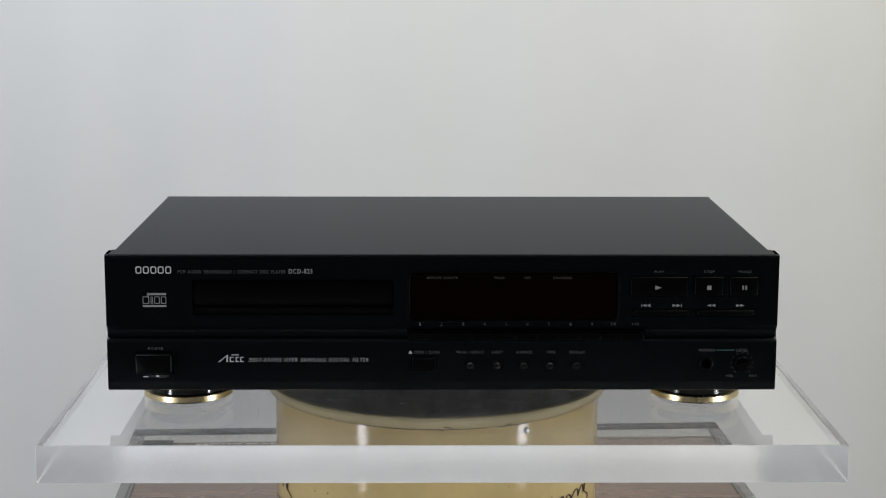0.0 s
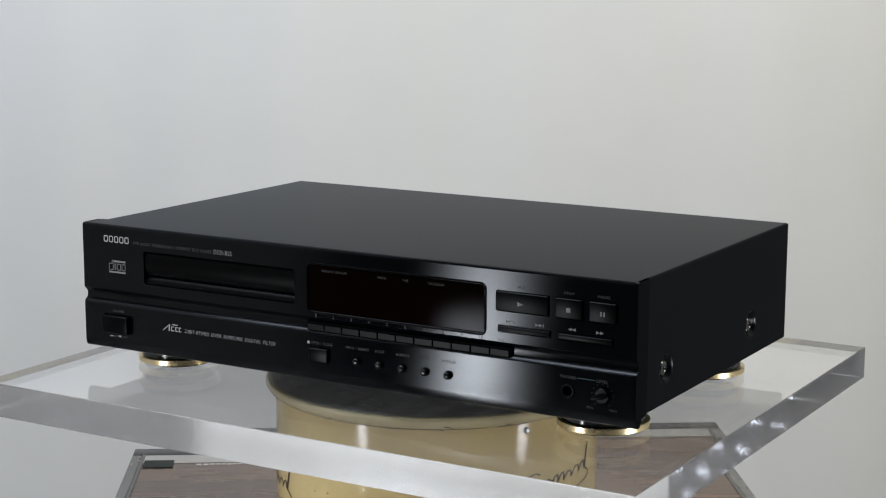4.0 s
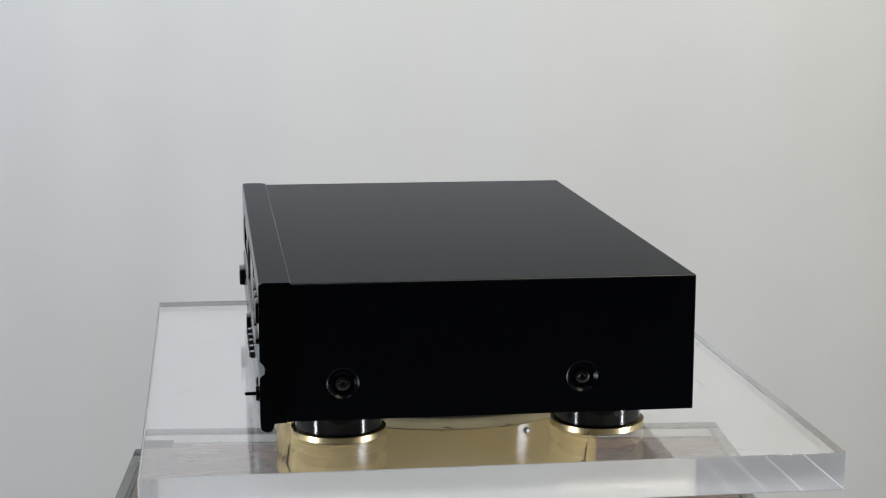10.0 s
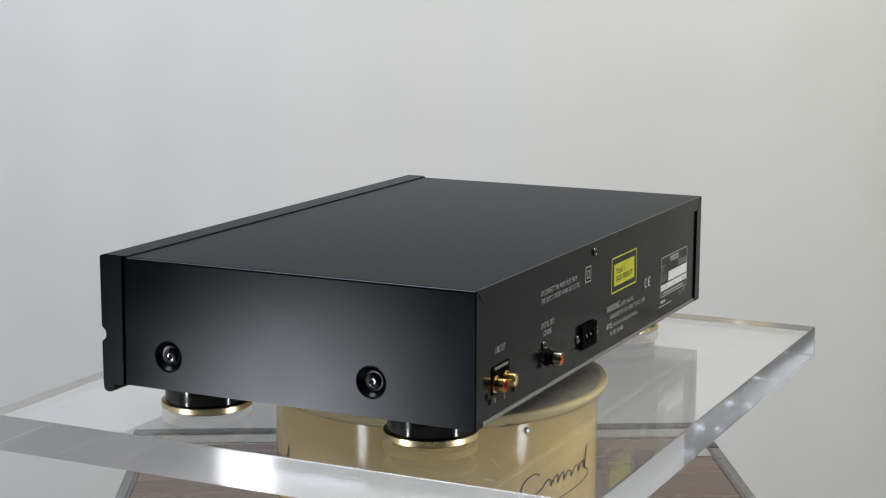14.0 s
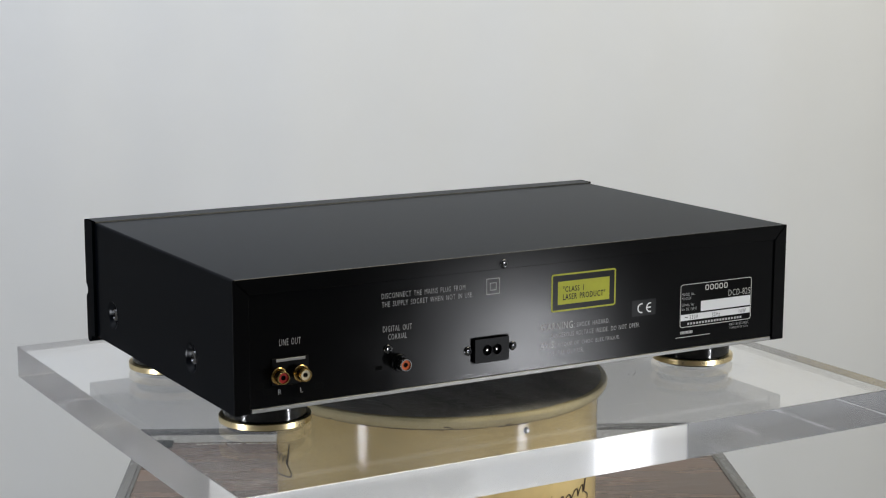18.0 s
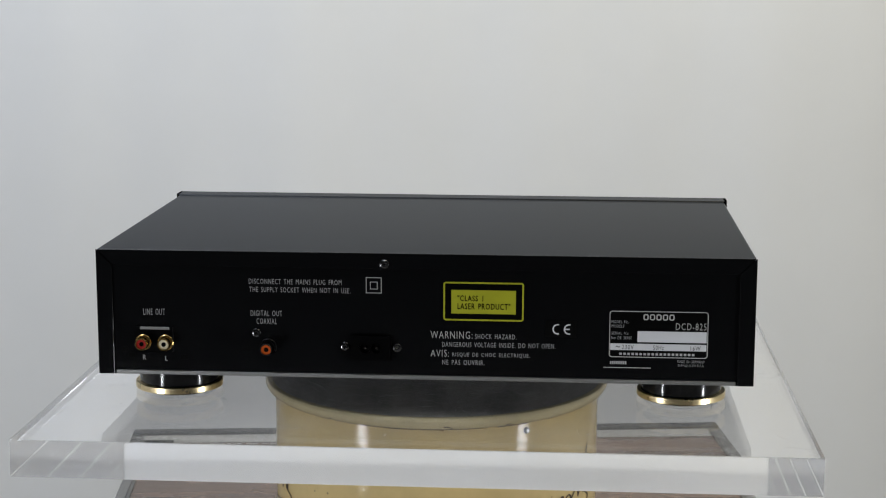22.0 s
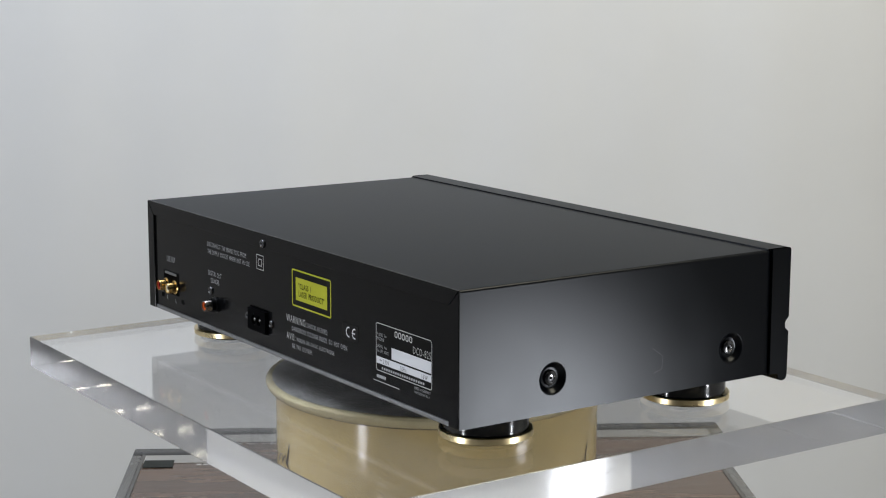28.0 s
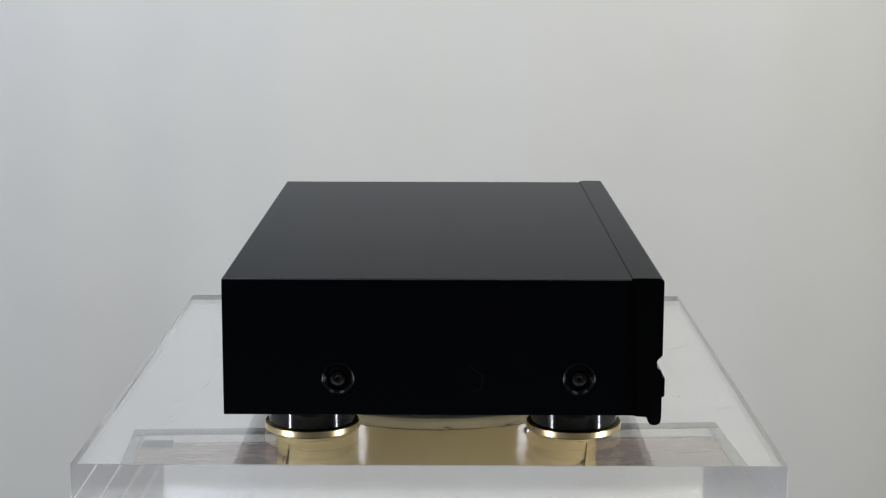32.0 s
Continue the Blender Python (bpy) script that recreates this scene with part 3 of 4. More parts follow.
FRONT = front_panel()
COVER = steel_cover()
side_scratch()
REAR = rear_panel()


def foot(x, y):
    m = Matrix.Translation((x, y, 0))
    f = part("foot", lathed([(0, 21), (27.2, 21), (27.2, 6.2), (26.6, 5.6), (0, 5.6)], 48, m), M_FOOT, PLAYER, "glossy black round foot with a gold ring")
    part("pad", lathed([(0, 0), (24.5, 0), (25, 0.5), (25, 1.8), (0, 1.8)], 40, m), M_HOLE, f, "thin black felt pad")
    part("gold_ring", lathed([(0, 1.7), (29.3, 1.7), (29.9, 2.1), (29.9, 5.7), (29.5, 6.1), (0, 6.1)], 64, m), M_GOLD, f, "brushed gold ring round the foot")


for fx in (-171.0, 174.0):
    for fy in (-86.5, 79.0):
        foot(fx, fy)


# ---------------------------------------------------------------- lettering
def letters(text, u0, u1, v0, v1, place, mat, parent, name="lettering", slant=0.0, bold=0.0):
    """Printed text, fitted to the given box."""
    cu = bpy.data.curves.new("letters", "FONT")
    cu.body, cu.resolution_u, cu.offset, cu.shear, cu.space_character, cu.space_word = text, 2, bold - 0.009, slant, 1.18, 1.5
    tmp = bpy.data.objects.new("letters", cu)
    me = bpy.data.meshes.new_from_object(tmp)
    bpy.data.objects.remove(tmp)
    bpy.data.curves.remove(cu)
    co = np.array([v.co[:2] for v in me.vertices])
    lo, hi = co.min(0), co.max(0)
    for v, c in zip(me.vertices, co):
        a = (c - lo) / np.maximum(hi - lo, 1e-6)
        v.co = Vector(place(u0 + a[0] * (u1 - u0), v0 + a[1] * (v1 - v0))) * 0.001
    me.materials.append(mat)
    me.name = name
    ob = new(name, me)
    ob.parent = parent
    return ob


def bars(spans, v0, v1, place, mat, parent, name="printed_bar"):
    bm = bmesh.new()
    for a, b in spans:
        flat(bm, rect(a, b, v0, v1), place)
    return part(name, bm, mat, parent)


def word_bars(u0, u1, n, v0, v1, place, mat, parent, gap=0.28):
    w = (u1 - u0) / n
    return bars([(u0 + i * w, u0 + (i + 1 - gap) * w) for i in range(n)], v0, v1, place, mat, parent)


def maker_mark(u0, u1, v0, v1, place, parent):
    """Five plain outlined shapes in a row."""
    bm, w = bmesh.new(), (u1 - u0) / 5
    for i in range(5):
        outline(bm, u0 + i * w, u0 + (i + 0.8) * w, v0, v1, 0.75, 1.2, place)
    return part("printed_mark", bm, M_PRINT, parent, "row of five pale outlined shapes")


def arrow(bm, u, v, w, h, place, back=False):
    s = -1 if back else 1
    return flat(bm, [(u - s * w / 2, v - h / 2), (u + s * w / 2, v), (u - s * w / 2, v + h / 2)], place)


# ---------------------------------------------------------------- front controls
def key_cap(name, u0, u1, v0, v1, out, bevel, parent, label=""):
    return part(name, boxed(u0, u1, YF - out, YF + 7.5, v0, v1, bevel, 3), M_BUTTON, parent, label, sharp=20)


def front_controls():
    # disc tray: bulging door above a sloping lower lip
    bm = bmesh.new()
    prof = [(89.0, 4.0), (88.7, 2.6), (87.6, 1.7), (85.0, 1.0), (81.5, 0.7), (78.0, 0.9), (75.0, 1.6), (73.0, 2.6), (71.9, 3.7), (71.6, 5.0), (71.6, 8.0)]
    a = [bm.verts.new((-159.6, YF + d, z)) for z, d in prof]
    b = [bm.verts.new((-31.4, YF + d, z)) for z, d in prof]
    for i in range(len(prof) - 1):
        bm.faces.new([a[i], b[i], b[i + 1], a[i + 1]])
    for q, x in ((a, -159.6), (b, -31.4)):
        bm.faces.new([*q, bm.verts.new((x, YF + 8, 89.2))])
    part("tray_door", bm, M_BUTTON, FRONT, "black closed disc tray door")
    bm = bmesh.new()
    prof = [(71.4, 7.0), (71.3, 4.2), (70.4, 3.0), (69.0, 2.0), (67.6, 1.3), (66.6, 1.0), (66.2, 1.4), (66.2, 7.0)]
    a = [bm.verts.new((-160.2, YF + d, z)) for z, d in prof]
    b = [bm.verts.new((-30.8, YF + d, z)) for z, d in prof]
    for i in range(len(prof) - 1):
        bm.faces.new([a[i], b[i], b[i + 1], a[i + 1]])
    bm.faces.new(a)
    bm.faces.new(b)
    part("tray_lip", bm, M_BUTTON, FRONT, "sloping lip below the disc tray")
    # display
    disp = part("display_window", boxed(-19.5, 114.2, YF + 0.5, YF + 4, 63.2, 93.8, 0.4, 1), M_WINDOW, FRONT, "unlit dark smoked display window")
    bm = bmesh.new()
    rings = [[bm.verts.new((u, YF - h, v)) for u, v in slot_loop(-19.9 - g, 114.6 + g, 62.8 - g, 94.2 + g, 3.0 + g, 5)[2]]
             for g, h in ((1.5, -0.1), (1.3, 0.35), (0.7, 0.5), (0.2, 0.3), (-0.25, -0.6))]
    for p, q in zip(rings, rings[1:]):
        for i in range(len(p)):
            j = (i + 1) % len(p)
            bm.faces.new([p[i], p[j], q[j], q[i]])
    part("display_frame", bm, M_BUTTON, disp, "thin raised display frame with rounded corners")
    ink_disp = lambda u, v: (u, YF + 0.38, v)
    for txt, a, b in (("REMOTE SENSOR", -8.8, 10.9), ("TRACK", 34.5, 41.5), ("TIME", 53.7, 58.2), ("CALENDAR", 72.8, 84.9)):
        letters(txt, a, b, 89.8, 91.4, ink_disp, M_PRINT_DIM, disp)
    # transport keys
    for name, txt, a, b, ta, tb in (("play_button", "PLAY", 122.8, 159.7, 138.0, 144.3), ("stop_button", "STOP", 164.1, 182.8, 169.8, 176.8), ("pause_button", "PAUSE", 187.1, 205.5, 192.5, 200.6)):
        k = key_cap(name, a, b, 78.9, 91.5, 1.5, 1.0, FRONT, "black push button with a printed symbol")
        face = lambda u, v: (u, YF - 1.62, v)
        bm = bmesh.new()
        c = (a + b) / 2
        if txt == "PLAY":
            arrow(bm, 140.6, 84.5, 4.2, 3.0, face)
        elif txt == "STOP":
            flat(bm, rect(c - 1.4, c + 1.4, 83.1, 85.9), face)
        else:
            flat(bm, rect(c - 1.5, c - 0.4, 83.1, 85.9), face)
            flat(bm, rect(c + 0.5, c + 1.6, 83.1, 85.9), face)
        part("symbol", bm, M_PRINT_MID, k)
        letters(txt, ta, tb, 93.9, 95.6, ink_front, M_PRINT_DIM, FRONT)
    for a, b in ((124.4, 161.1), (166.2, 203.3)):
        key_cap("skip_button", a, b, 65.8, 69.5, 1.5, 0.9, FRONT, "narrow black rocker button")
    for u, back, stop in ((133.5, True, True), (152.5, False, True), (175.6, True, False), (193.9, False, False)):
        bm = bmesh.new()
        s = -1 if back else 1
        arrow(bm, u - s * 1.0, 72.5, 2.7, 2.1, ink_front, back)
        arrow(bm, u + s * 1.7, 72.5, 2.7, 2.1, ink_front, back)
        if stop:
            e = u + s * 3.4
            flat(bm, rect(e - 0.25, e + 0.25, 71.4, 73.6), ink_front)
        part("symbol", bm, M_PRINT_MID, FRONT)
    # number keys in the groove
    step = 153.2 / 11
    for i in range(11):
        a = -20.9 + i * step
        part("number_button", boxed(a + 0.25, a + step - 0.25, YF - 0.1, YF + 5, 49.7, 54.2, 0.4, 2), M_BUTTON, FRONT, sharp=20)
        n = -13.5 + i * 13.96
        txt = str(i + 1) if i < 10 else "+10"
        w = 0.75 * len(txt) if i != 0 else 0.45
        letters(txt, n - w, n + w, 58.6 + 0.6, 60.9 + 0.2, ink_front, M_PRINT_DIM, FRONT)
    part("number_slot", boxed(-21.6, 133.0, YF + 1.2, YF + 4, 48.8, 55.4), M_HOLE, FRONT)
    # lower row
    key_cap("power_button", -197.8, -174.2, 27.9, 40.8, 4.2, 1.3, FRONT, "black rectangular power button")
    letters("POWER", -189.7, -179.8, 43.0, 44.8, ink_front, M_PRINT_DIM, FRONT)
    letters("ON", -189.0, -185.2, 24.6, 26.2, ink_front, M_PRINT_DIM, FRONT)
    letters("OFF", -182.4, -177.0, 24.6, 26.2, ink_front, M_PRINT_DIM, FRONT)
    bars([(-193.2, -190.0)], 24.9, 25.5, ink_front, M_PRINT, FRONT, "symbol")
    bars([(-186.6 + 1.6, -183.6 + 0.6)], 24.9, 26.2, ink_front, M_PRINT, FRONT, "symbol")
    key_cap("open_button", -18.7, -3.2, 28.8, 38.2, 2.6, 1.0, FRONT, "black open and close button")
    letters("OPEN / CLOSE", -17.4, -0.5, 40.5, 42.4, ink_front, M_PRINT_DIM, FRONT)
    bm = bmesh.new()
    flat(bm, [(-20.9, 41.2), (-18.5, 41.2), (-19.7, 42.6)], ink_front)
    flat(bm, rect(-20.9, -18.5, 40.4, 40.9), ink_front)
    part("symbol", bm, M_PRINT, FRONT)
    for txt, a, b, x in (("PROG / DIRECT", 10.3, 28.3, 19.1), ("A.EDIT", 33.1, 40.4, 36.4), ("A.SPACE", 49.2, 59.5, 54.0), ("TIME", 68.9, 74.6, 71.3), ("DISPLAY", 84.0, 94.1, 88.4)):
        letters(txt, a, b, 40.6, 42.4, ink_front, M_PRINT_DIM, FRONT)
        part("round_button", lathed([(2.65, -8), (2.65, 1.6), (2.45, 2.4), (1.9, 3.0), (1.0, 3.25), (0, 3.3)], 24, facing("front", x, 32.7, YF)), M_FOOT, FRONT, "small glossy black round button")
    part("headphone_socket", lathed([(3.1, -8), (3.1, 0.3), (3.3, 0.7), (3.9, 0.8), (4.4, 0.5), (4.6, 0)], 32, facing("front", 173.3, 34.0, YF)), M_BUTTON, FRONT, "black round headphone socket")
    knob = part("level_knob", lathed([(4.8, -8), (4.8, 1.3), (4.3, 1.9), (0, 1.9)], 32, facing("front", 196.7, 34.0, YF)), M_BUTTON, FRONT, "small black level knob with a raised grip")
    bm = boxed(-4.4, 4.4, -1.0, 1.0, 1.5, 8.5, 0.6, 2)
    bmesh.ops.transform(bm, matrix=facing("front", 196.7, 34.0, YF) @ pose(0, 0, 0, 0, 0, 12), verts=bm.verts)
    part("grip", bm, M_BUTTON, knob)
    bm = bmesh.new()
    for i in range(11):
        a = radians(-50 + 28 * i)
        u, v = 196.7 + 7.2 * math.cos(a), 34.0 + 7.2 * math.sin(a)
        flat(bm, [(u + 0.3 * math.cos(k), v + 0.3 * math.sin(k)) for k in (0, 1.05, 2.1, 3.14, 4.2, 5.24)], ink_front)
    part("scale_dots", bm, M_PRINT_DIM, FRONT)
    letters("PHONES", 168.2, 178.5, 41.8, 43.7, ink_front, M_PRINT_DIM, FRONT)
    letters("LEVEL", 192.7, 200.3, 41.8, 43.7, ink_front, M_PRINT_DIM, FRONT)
    bars([(179.8, 191.2)], 42.65, 43.05, ink_front, M_PRINT_BLUE, FRONT)
    letters("MIN", 186.3, 190.6, 24.8, 26.4, ink_front, M_PRINT_DIM, FRONT)
    letters("MAX", 201.7, 206.5, 24.8, 26.4, ink_front, M_PRINT_DIM, FRONT)
    # heading and badges; the maker's marks are plain shapes
    maker_mark(-196.5, -172.6, 93.4, 98.2, ink_front, FRONT)
    letters("PCM AUDIO TECHNOLOGY / COMPACT DISC PLAYER", -169.4, -100.1, 93.5, 95.8, ink_front, M_PRINT_DIM, FRONT)
    letters("DCD-825", -97.9, -82.7, 93.5, 96.5, ink_front, M_PRINT, FRONT)
    bm = bmesh.new()
    flat(bm, rect(-188.0, -177.2, 79.3, 80.7), ink_front)
    flat(bm, rect(-192.4, -177.2, 71.5, 72.8), ink_front)
    for a, b, lo, hi in ((-192.4, -188.2, 73.6, 78.4), (-187.2, -185.8, 73.6, 78.4), (-184.9, -181.4, 73.6, 78.4), (-180.6, -177.2, 73.6, 78.4), (-189.6, -188.2, 78.0, 80.9)):
        outline(bm, a, b, lo, hi, 0.45, 0.6, ink_front)
    part("badge", bm, M_PRINT_MID, FRONT, "pale grey outlined disc badge")
    bm = bmesh.new()
    flat(bm, [(-144.7, 35.0), (-143.6, 35.0), (-138.4, 39.2), (-138.4, 39.9)], ink_front)
    flat(bm, [(-139.4, 35.0), (-138.2, 35.0), (-138.0, 39.9), (-139.0, 38.6)], ink_front)
    for a, b in ((-137.0, -134.2), (-133.2, -130.9), (-130.2, -128.0)):
        flat(bm, rect(a, b, 35.0, 35.7), ink_front)
        flat(bm, rect(a, a + 0.7, 35.7, 38.4), ink_front)
        flat(bm, rect(a + 0.7, b, 37.8, 38.4), ink_front)
    flat(bm, rect(-136.0, -131.0, 39.4, 40.0), ink_front)
    part("badge", bm, M_PRINT_REAR, FRONT, "pale grey geometric badge")
    letters("20BIT-8TIMES OVER SAMPLING DIGITAL FILTER", -125.0, -47.1, 35.1, 37.7, ink_front, M_PRINT_REAR, FRONT, slant=0.25)


front_controls()


# ---------------------------------------------------------------- rear fittings
def socket(x, z, out, shell, centre, parent, label):
    """A phono socket: flange, barrel, coloured insulator and contact hole."""
    m = facing("rear", x, z, YR)
    s = part("phono_socket", lathed([(5.4, 0), (5.4, 1.0), (4.9, 1.5), (4.2, 1.6), (4.2, out - 0.5), (3.9, out), (3.3, out), (3.3, out - 2.2)], 28, m), shell, parent, label)
    part("insulator", lathed([(3.3, out - 0.8), (1.7, out - 0.8), (1.5, out - 1.2)], 24, m), centre, s)
    part("contact", lathed([(1.55, out - 1.1), (0, out - 1.6)], 16, m), M_HOLE, s)
    return s


def rear_fittings():
    ink = ink_rear
    # line output
    block = part("socket_block", boxed(166.0, 191.5, YR, YR + 0.6, 36.2, 53.8, 0.5, 1), M_SOCKET, REAR, "black plastic socket block")
    part("clip", boxed(168.8, 188.4, YR + 0.3, YR + 1.1, 51.4, 53.2, 0.2, 1), M_ZINC, block, "bare metal clip")
    socket(186.4, 42.6, 7.4, M_GOLD_PLATE, M_RED, REAR, "gold-plated phono socket with red insulator")
    socket(171.5, 42.6, 7.4, M_GOLD_PLATE, M_IVORY, REAR, "gold-plated phono socket with ivory insulator")
    socket(102.9, 41.1, 10.0, M_DARK_CHROME, M_ORANGE, REAR, "nickel phono socket with orange insulator")
    part("collar", lathed([(5.6, 0), (5.6, 1.4), (5.2, 1.9), (4.3, 1.9), (4.3, 4.2), (4.9, 4.2), (4.9, 5.0), (4.2, 5.0)], 28, facing("rear", 102.9, 41.1, YR)), M_BUTTON, REAR)
    letters("LINE OUT", -186.0, -171.5, 61.2, 65.4, ink, M_PRINT_REAR, REAR)
    letters("R", -187.0, -185.0, 30.8, 34.0, ink, M_PRINT_REAR, REAR)
    letters("L", -172.0, -170.4, 30.3, 33.5, ink, M_PRINT_REAR, REAR)
    letters("DIGITAL OUT", -114.3, -93.5, 61.7, 65.4, ink, M_PRINT_REAR, REAR)
    letters("COAXIAL", -110.5, -97.1, 56.4, 60.1, ink, M_PRINT_REAR, REAR)
    for x, z, w in ((199.0, 37.6, 3.6), (194.3, 33.4, 4.2), (159.3, 33.0, 4.6), (117.5, 39.0, 5.2)):
        bm = outline(bmesh.new(), -x - w / 2 - 0.5, -x + w / 2 + 0.5, z - 1.8, z + 1.8, 0.25, 0.8, ink)
        ob = part("slot", bm, M_BUTTON, REAR, "punched ventilation slot")
        bm = flat(bmesh.new(), slot_loop(-x - w / 2 - 0.25, -x + w / 2 + 0.25, z - 1.55, z + 1.55, 0.7)[2], ink)
        part("slot_opening", bm, M_HOLE, ob)
    # mains inlet
    inlet = part("mains_inlet", pierced(bmesh.new(), 22.1, 47.7, 34.3, 49.5, [ring_loop(38.6, 42.0, 3.6), ring_loop(31.2, 42.0, 3.6)], lambda u, v, d: (u, YR + 2.8 - d, v), 2.4), M_SOCKET, REAR, "black two-pin mains inlet")
    part("inlet_rim", outline(boxed(22.1, 47.7, YR, YR + 0.5, 34.3, 49.5), 20.9, 48.9, 33.1, 50.7, 0.6, 1.0, lambda u, v: (u, YR + 0.3, v)), M_SOCKET, inlet)
    bm = bmesh.new()
    for x0, x1, z0, z1 in ((21.9, 22.1, 34.1, 49.7), (47.7, 47.9, 34.1, 49.7), (21.9, 47.9, 34.1, 34.3), (21.9, 47.9, 49.5, 49.7)):
        box(bm, x0, x1, YR, YR + 2.85, z0, z1)
    part("inlet_wall", bm, M_SOCKET, inlet)
    part("inlet_floor", boxed(23, 47, YR + 0.5, YR + 0.9, 35, 49), M_HOLE, inlet)
    for x in (31.2, 38.6):
        part("pin", lathed([(1.1, 0.5), (1.1, 2.0), (0.8, 2.4), (0, 2.5)], 16, facing("rear", x, 42.0, YR)), M_DARK_CHROME, inlet, "dull metal pin")
    for x, z, r in ((51.9, 42.3, 2.9), (17.6, 42.1, 2.9), (110.7, 50.4, 3.0), (25.8, 97.9, 3.0)):
        screw(REAR, "rear", x, z, YR + (1.4 if z > 90 else 0), r, 1.5)
    # warnings
    letters("DISCONNECT THE MAINS PLUG FROM", -115.2, -54.1, 83.2, 86.6, ink, M_PRINT_REAR, REAR)
    letters("THE SUPPLY SOCKET WHEN NOT IN USE.", -115.0, -48.3, 77.8, 81.2, ink, M_PRINT_REAR, REAR)
    bm = outline(bmesh.new(), -38.1, -27.8, 78.2, 88.8, 0.45, 0.1, ink)
    outline(bm, -35.4, -30.4, 80.8, 85.9, 0.45, 0.1, ink)
    part("symbol", bm, M_PRINT, REAR, "double square outline symbol")
    letters("WARNING:", 4.3, 31.7, 48.9, 53.8, ink, M_PRINT, REAR)
    letters("SHOCK HAZARD.", 33.4, 60.4, 49.1, 52.3, ink, M_PRINT_REAR, REAR)
    letters("DANGEROUS VOLTAGE INSIDE. DO NOT OPEN.", 11.9, 85.8, 43.4, 46.6, ink, M_PRINT_REAR, REAR)
    letters("AVIS:", 4.4, 16.4, 36.7, 41.3, ink, M_PRINT, REAR)
    letters("RISQUE DE CHOC ELECTRIQUE.", 18.6, 69.3, 36.6, 39.6, ink, M_PRINT_REAR, REAR)
    letters("NE PAS OUVRIR.", 12.0, 39.7, 31.4, 34.6, ink, M_PRINT_REAR, REAR)
    # laser label
    lab = part("laser_label", flat(bmesh.new(), rect(12.6, 65.0, 61.0, 86.7), lambda u, v: (-u, YR + 0.10, v)), M_BLACK_INK, REAR, "black and yellow laser class label")
    part("label_border", outline(bmesh.new(), 12.6, 65.0, 61.0, 86.7, 1.1, 1.8, ink), M_YELLOW, lab, "yellow rounded border")
    part("label_field", flat(bmesh.new(), rect(17.8, 59.8, 65.7, 81.4), ink), M_YELLOW, lab, "plain yellow field")
    ink2 = lambda u, v: (-u, YR + 0.26, v)
    letters('"CLASS 1', 21.9, 38.6, 74.0, 78.0, ink2, M_BLACK_INK, lab, bold=0.022)
    letters('LASER PRODUCT"', 21.9, 56.2, 68.6, 72.8, ink2, M_BLACK_INK, lab, bold=0.022)
    # conformity patch
    ce = part("approval_label", flat(bmesh.new(), rect(79.1, 99.3, 51.0, 62.2), lambda u, v: (-u, YR + 0.10, v)), M_LABEL, REAR, "small black approval sticker")
    for c, mid in ((87.2, False), (94.6, True)):
        bm = bmesh.new()
        prev = None
        for i in range(25):
            a = radians(75 + 210 * i / 24)
            row = [bm.verts.new(ink(c + r * math.cos(a), 56.4 + r * math.sin(a))) for r in (3.5, 2.6)]
            if prev:
                bm.faces.new([prev[0], row[0], row[1], prev[1]])
            prev = row
        if mid:
            flat(bm, rect(c - 2.7, c + 0.4, 56.0, 56.9), ink)
        part("symbol", bm, M_LABEL_WHITE, ce)
    # rating plate
    rp = part("rating_label", flat(bmesh.new(), rect(120.6, 184.2, 38.6, 69.4), lambda u, v: (-u, YR + 0.10, v)), M_BLACK_INK, REAR, "black and silver rating plate with blank serial field")
    part("label_border", outline(bmesh.new(), 120.6, 184.2, 38.6, 69.4, 0.5, 2.0, ink), M_PRINT, rp)
    part("serial_field", flat(bmesh.new(), rect(138.8, 183.3, 48.9, 56.2), ink), M_LABEL_WHITE, rp, "blank silver-white serial field")
    part("supply_field", flat(bmesh.new(), rect(121.3, 183.3, 43.4, 47.8), ink), M_LABEL_WHITE, rp, "silver-white supply field")
    maker_mark(142.4, 163.2, 63.5, 67.5, ink, rp)
    letters("DCD-825", 163.4, 183.0, 57.4, 61.9, ink, M_PRINT, rp)
    for txt, b, lo in (("MODEL No.", 133.2, 61.2), ("MODELE", 130.1, 58.3), ("SERIAL No.", 133.4, 53.7), ("No DE SERIE", 135.1, 50.6)):
        letters(txt, 122.0, b, lo, lo + 1.9, ink, M_PRINT_REAR, rp)
    letters("~", 124.8, 127.6, 45.2, 46.2, ink2, M_BLACK_INK, rp)
    letters("230V", 129.0, 136.4, 44.1, 47.0, ink2, M_BLACK_INK, rp)
    letters("50Hz", 149.1, 155.9, 43.9, 46.8, ink2, M_BLACK_INK, rp)
    letters("16W", 173.2, 179.5, 43.9, 46.8, ink2, M_BLACK_INK, rp)
    word_bars(127.3, 176.7, 19, 40.2, 41.7, ink, M_PRINT_REAR, rp, 0.35)
    letters("MADE IN GERMANY", 164.8, 182.5, 35.5, 37.3, ink, M_PRINT_REAR, REAR)
    letters("FABRIQUE EN R.F.A.", 165.4, 182.2, 32.8, 34.6, ink, M_PRINT_REAR, REAR)
    word_bars(121.4, 132.3, 9, 34.0, 36.0, ink, M_PRINT_REAR, REAR)
    bars([(117.1, 147.7)], 31.5, 31.95, ink, M_PRINT, REAR)


rear_fittings()


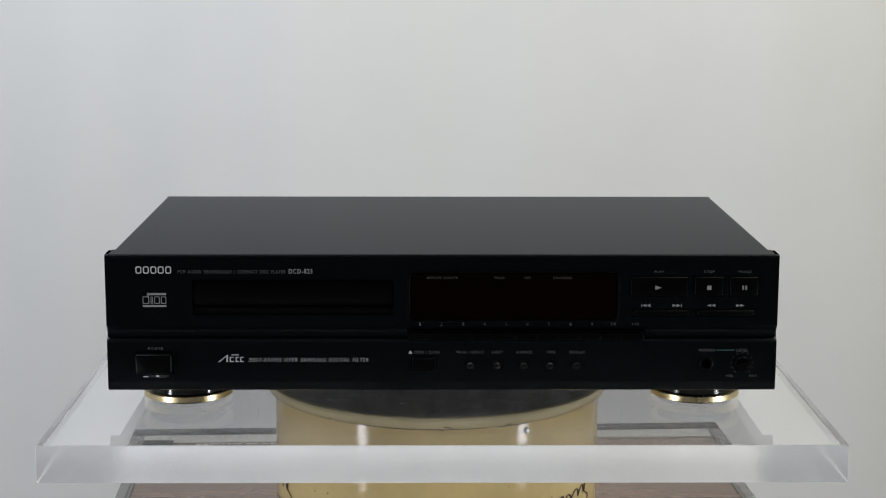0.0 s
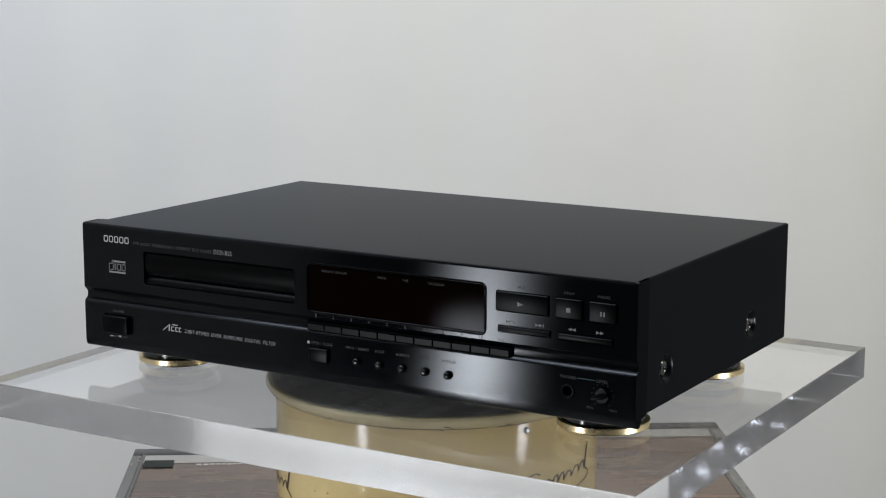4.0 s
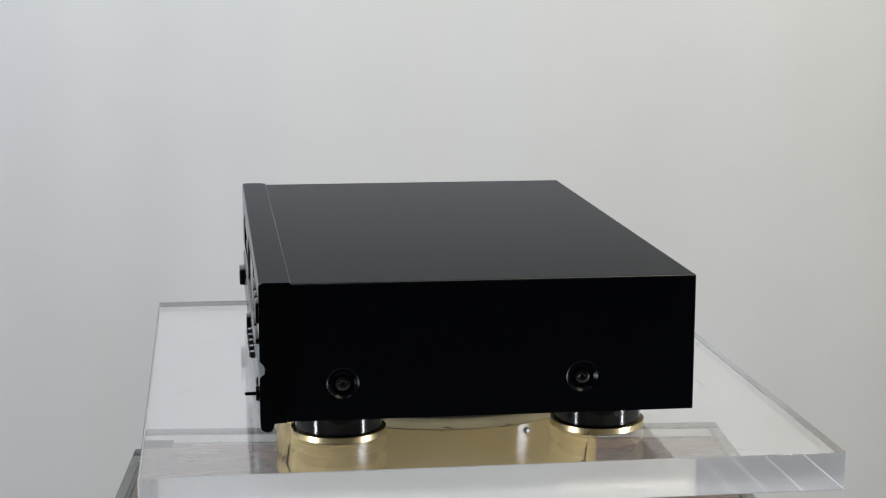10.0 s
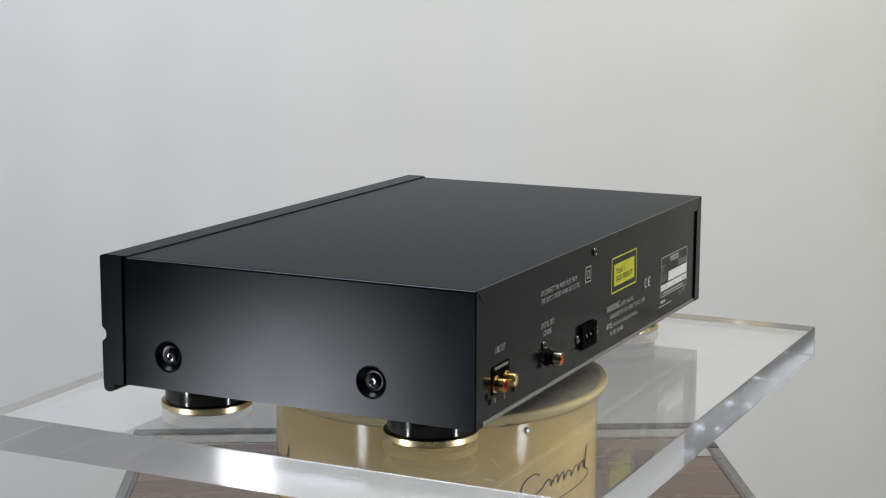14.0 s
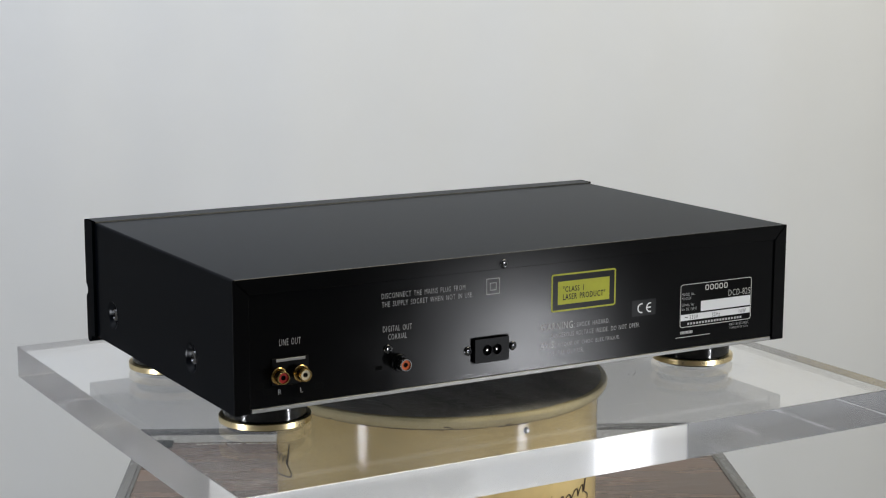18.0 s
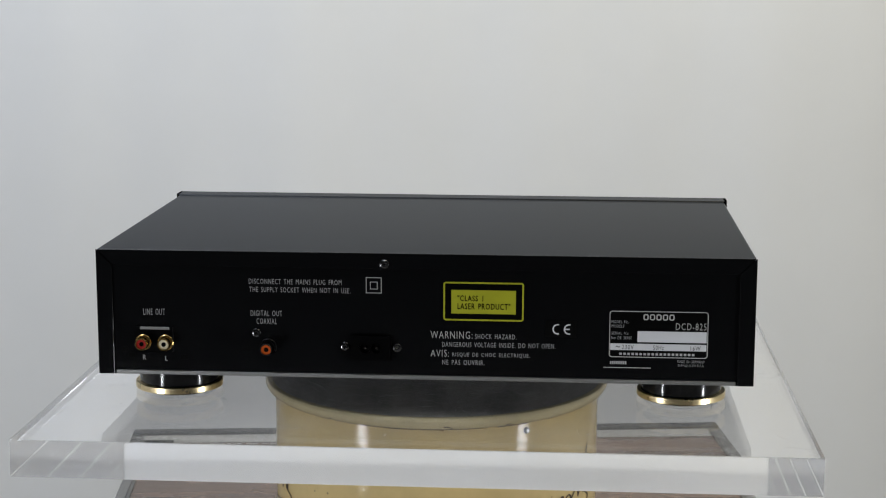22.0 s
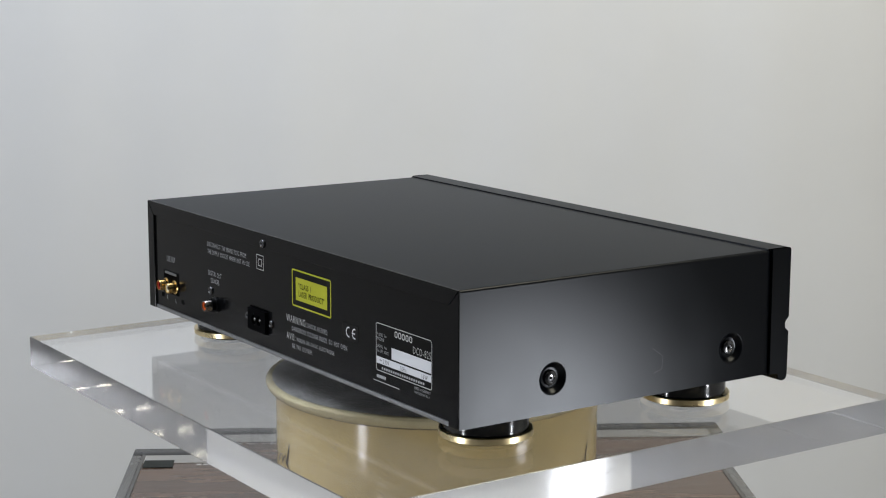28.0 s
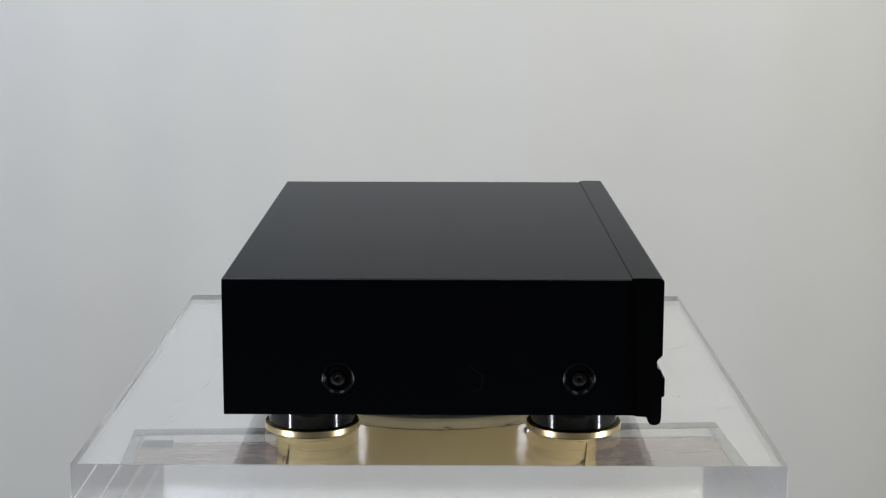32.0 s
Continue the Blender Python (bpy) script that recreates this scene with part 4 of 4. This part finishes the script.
# ---------------------------------------------------------------- scratches and dust on the acrylic
def plate_marks():
    random.seed(11)
    bm = bmesh.new()
    for k in range(120):
        x, y = random.uniform(-240, 242), random.uniform(-200, 208)
        a, n = random.uniform(0, 6.3), random.choice((1, 1, 1, 4, 6))
        w, step = (random.uniform(0.3, 0.75), 1.1) if n == 1 else (random.uniform(0.07, 0.14), random.uniform(2.0, 4.5))
        prev = None
        for i in range(n + 1):
            row = [bm.verts.new((x - s * w * math.sin(a), y + s * w * math.cos(a), 0.06)) for s in (-1, 1)]
            if prev:
                bm.faces.new([prev[0], row[0], row[1], prev[1]])
            prev = row
            x, y, a = x + step * math.cos(a), y + step * math.sin(a), a + random.uniform(-0.25, 0.25)
    for k in range(30):
        side, u, v = k % 4, random.uniform(-200, 200), random.uniform(-21, -3)
        a, ln, w = random.uniform(-0.7, 0.7), random.choice((0.8, 1.2, 1.8, 6)), random.uniform(0.08, 0.22)
        d, e = (ln * math.cos(a), ln * math.sin(a) * 0.5), (-w * math.sin(a), w * math.cos(a))
        put = [lambda p, q: (p, -208.08, q), lambda p, q: (251.08, p, q), lambda p, q: (p, 216.58, q), lambda p, q: (-249.08, p, q)][side]
        pts = [(u + e[0], v + e[1]), (u + d[0], v + d[1]), (u - e[0], v - e[1])]
        if all(-23 < q < -1 for p, q in pts):
            flat(bm, pts, put)
    tagged(part("scratches", bm, M_SCRATCH, PLATE, "fine scratches and specks of dust"), kind="stuff")


plate_marks()


# ---------------------------------------------------------------- motion
def motions():
    turn = [(0.0, 0.57), (0.3, 0.57), (0.4, 0.41), (0.5, -0.10), (0.6, -0.95), (0.8, -2.72), (1.0, -4.47), (1.5, -8.76), (2.0, -13.10), (3.0, -22.0),
            (3.5, -26.42), (5.5, -43.71), (6.0, -48.03), (7.0, -56.58), (8.0, -65.16), (9.0, -73.85), (10.0, -82.40), (11.0, -90.83), (12.0, -99.18),
            (13.0, -107.52), (14.0, -115.88), (14.5, -120.06), (16.5, -137.27), (17.0, -141.54), (18.0, -150.05), (19.0, -158.57), (20.0, -167.12),
            (21.0, -175.67), (22.0, -184.28), (23.0, -192.93), (24.0, -201.63), (25.0, -210.32), (25.5, -214.6), (27.5, -231.89), (28.0, -236.18),
            (29.0, -244.80), (30.0, -253.50), (31.0, -262.03), (32.0, -270.32)]
    for ob, z in ((PLAYER, LIFT), (PLATE, 0.0)):
        walk(ob, [(t, pose(0, 0, z, 0, 0, a)) for t, a in turn])
    h = PLATTER.location.z
    walk(PLATTER, [(t, pose(0, 0, h, 0, 0, a)) for t, a in turn])


motions()
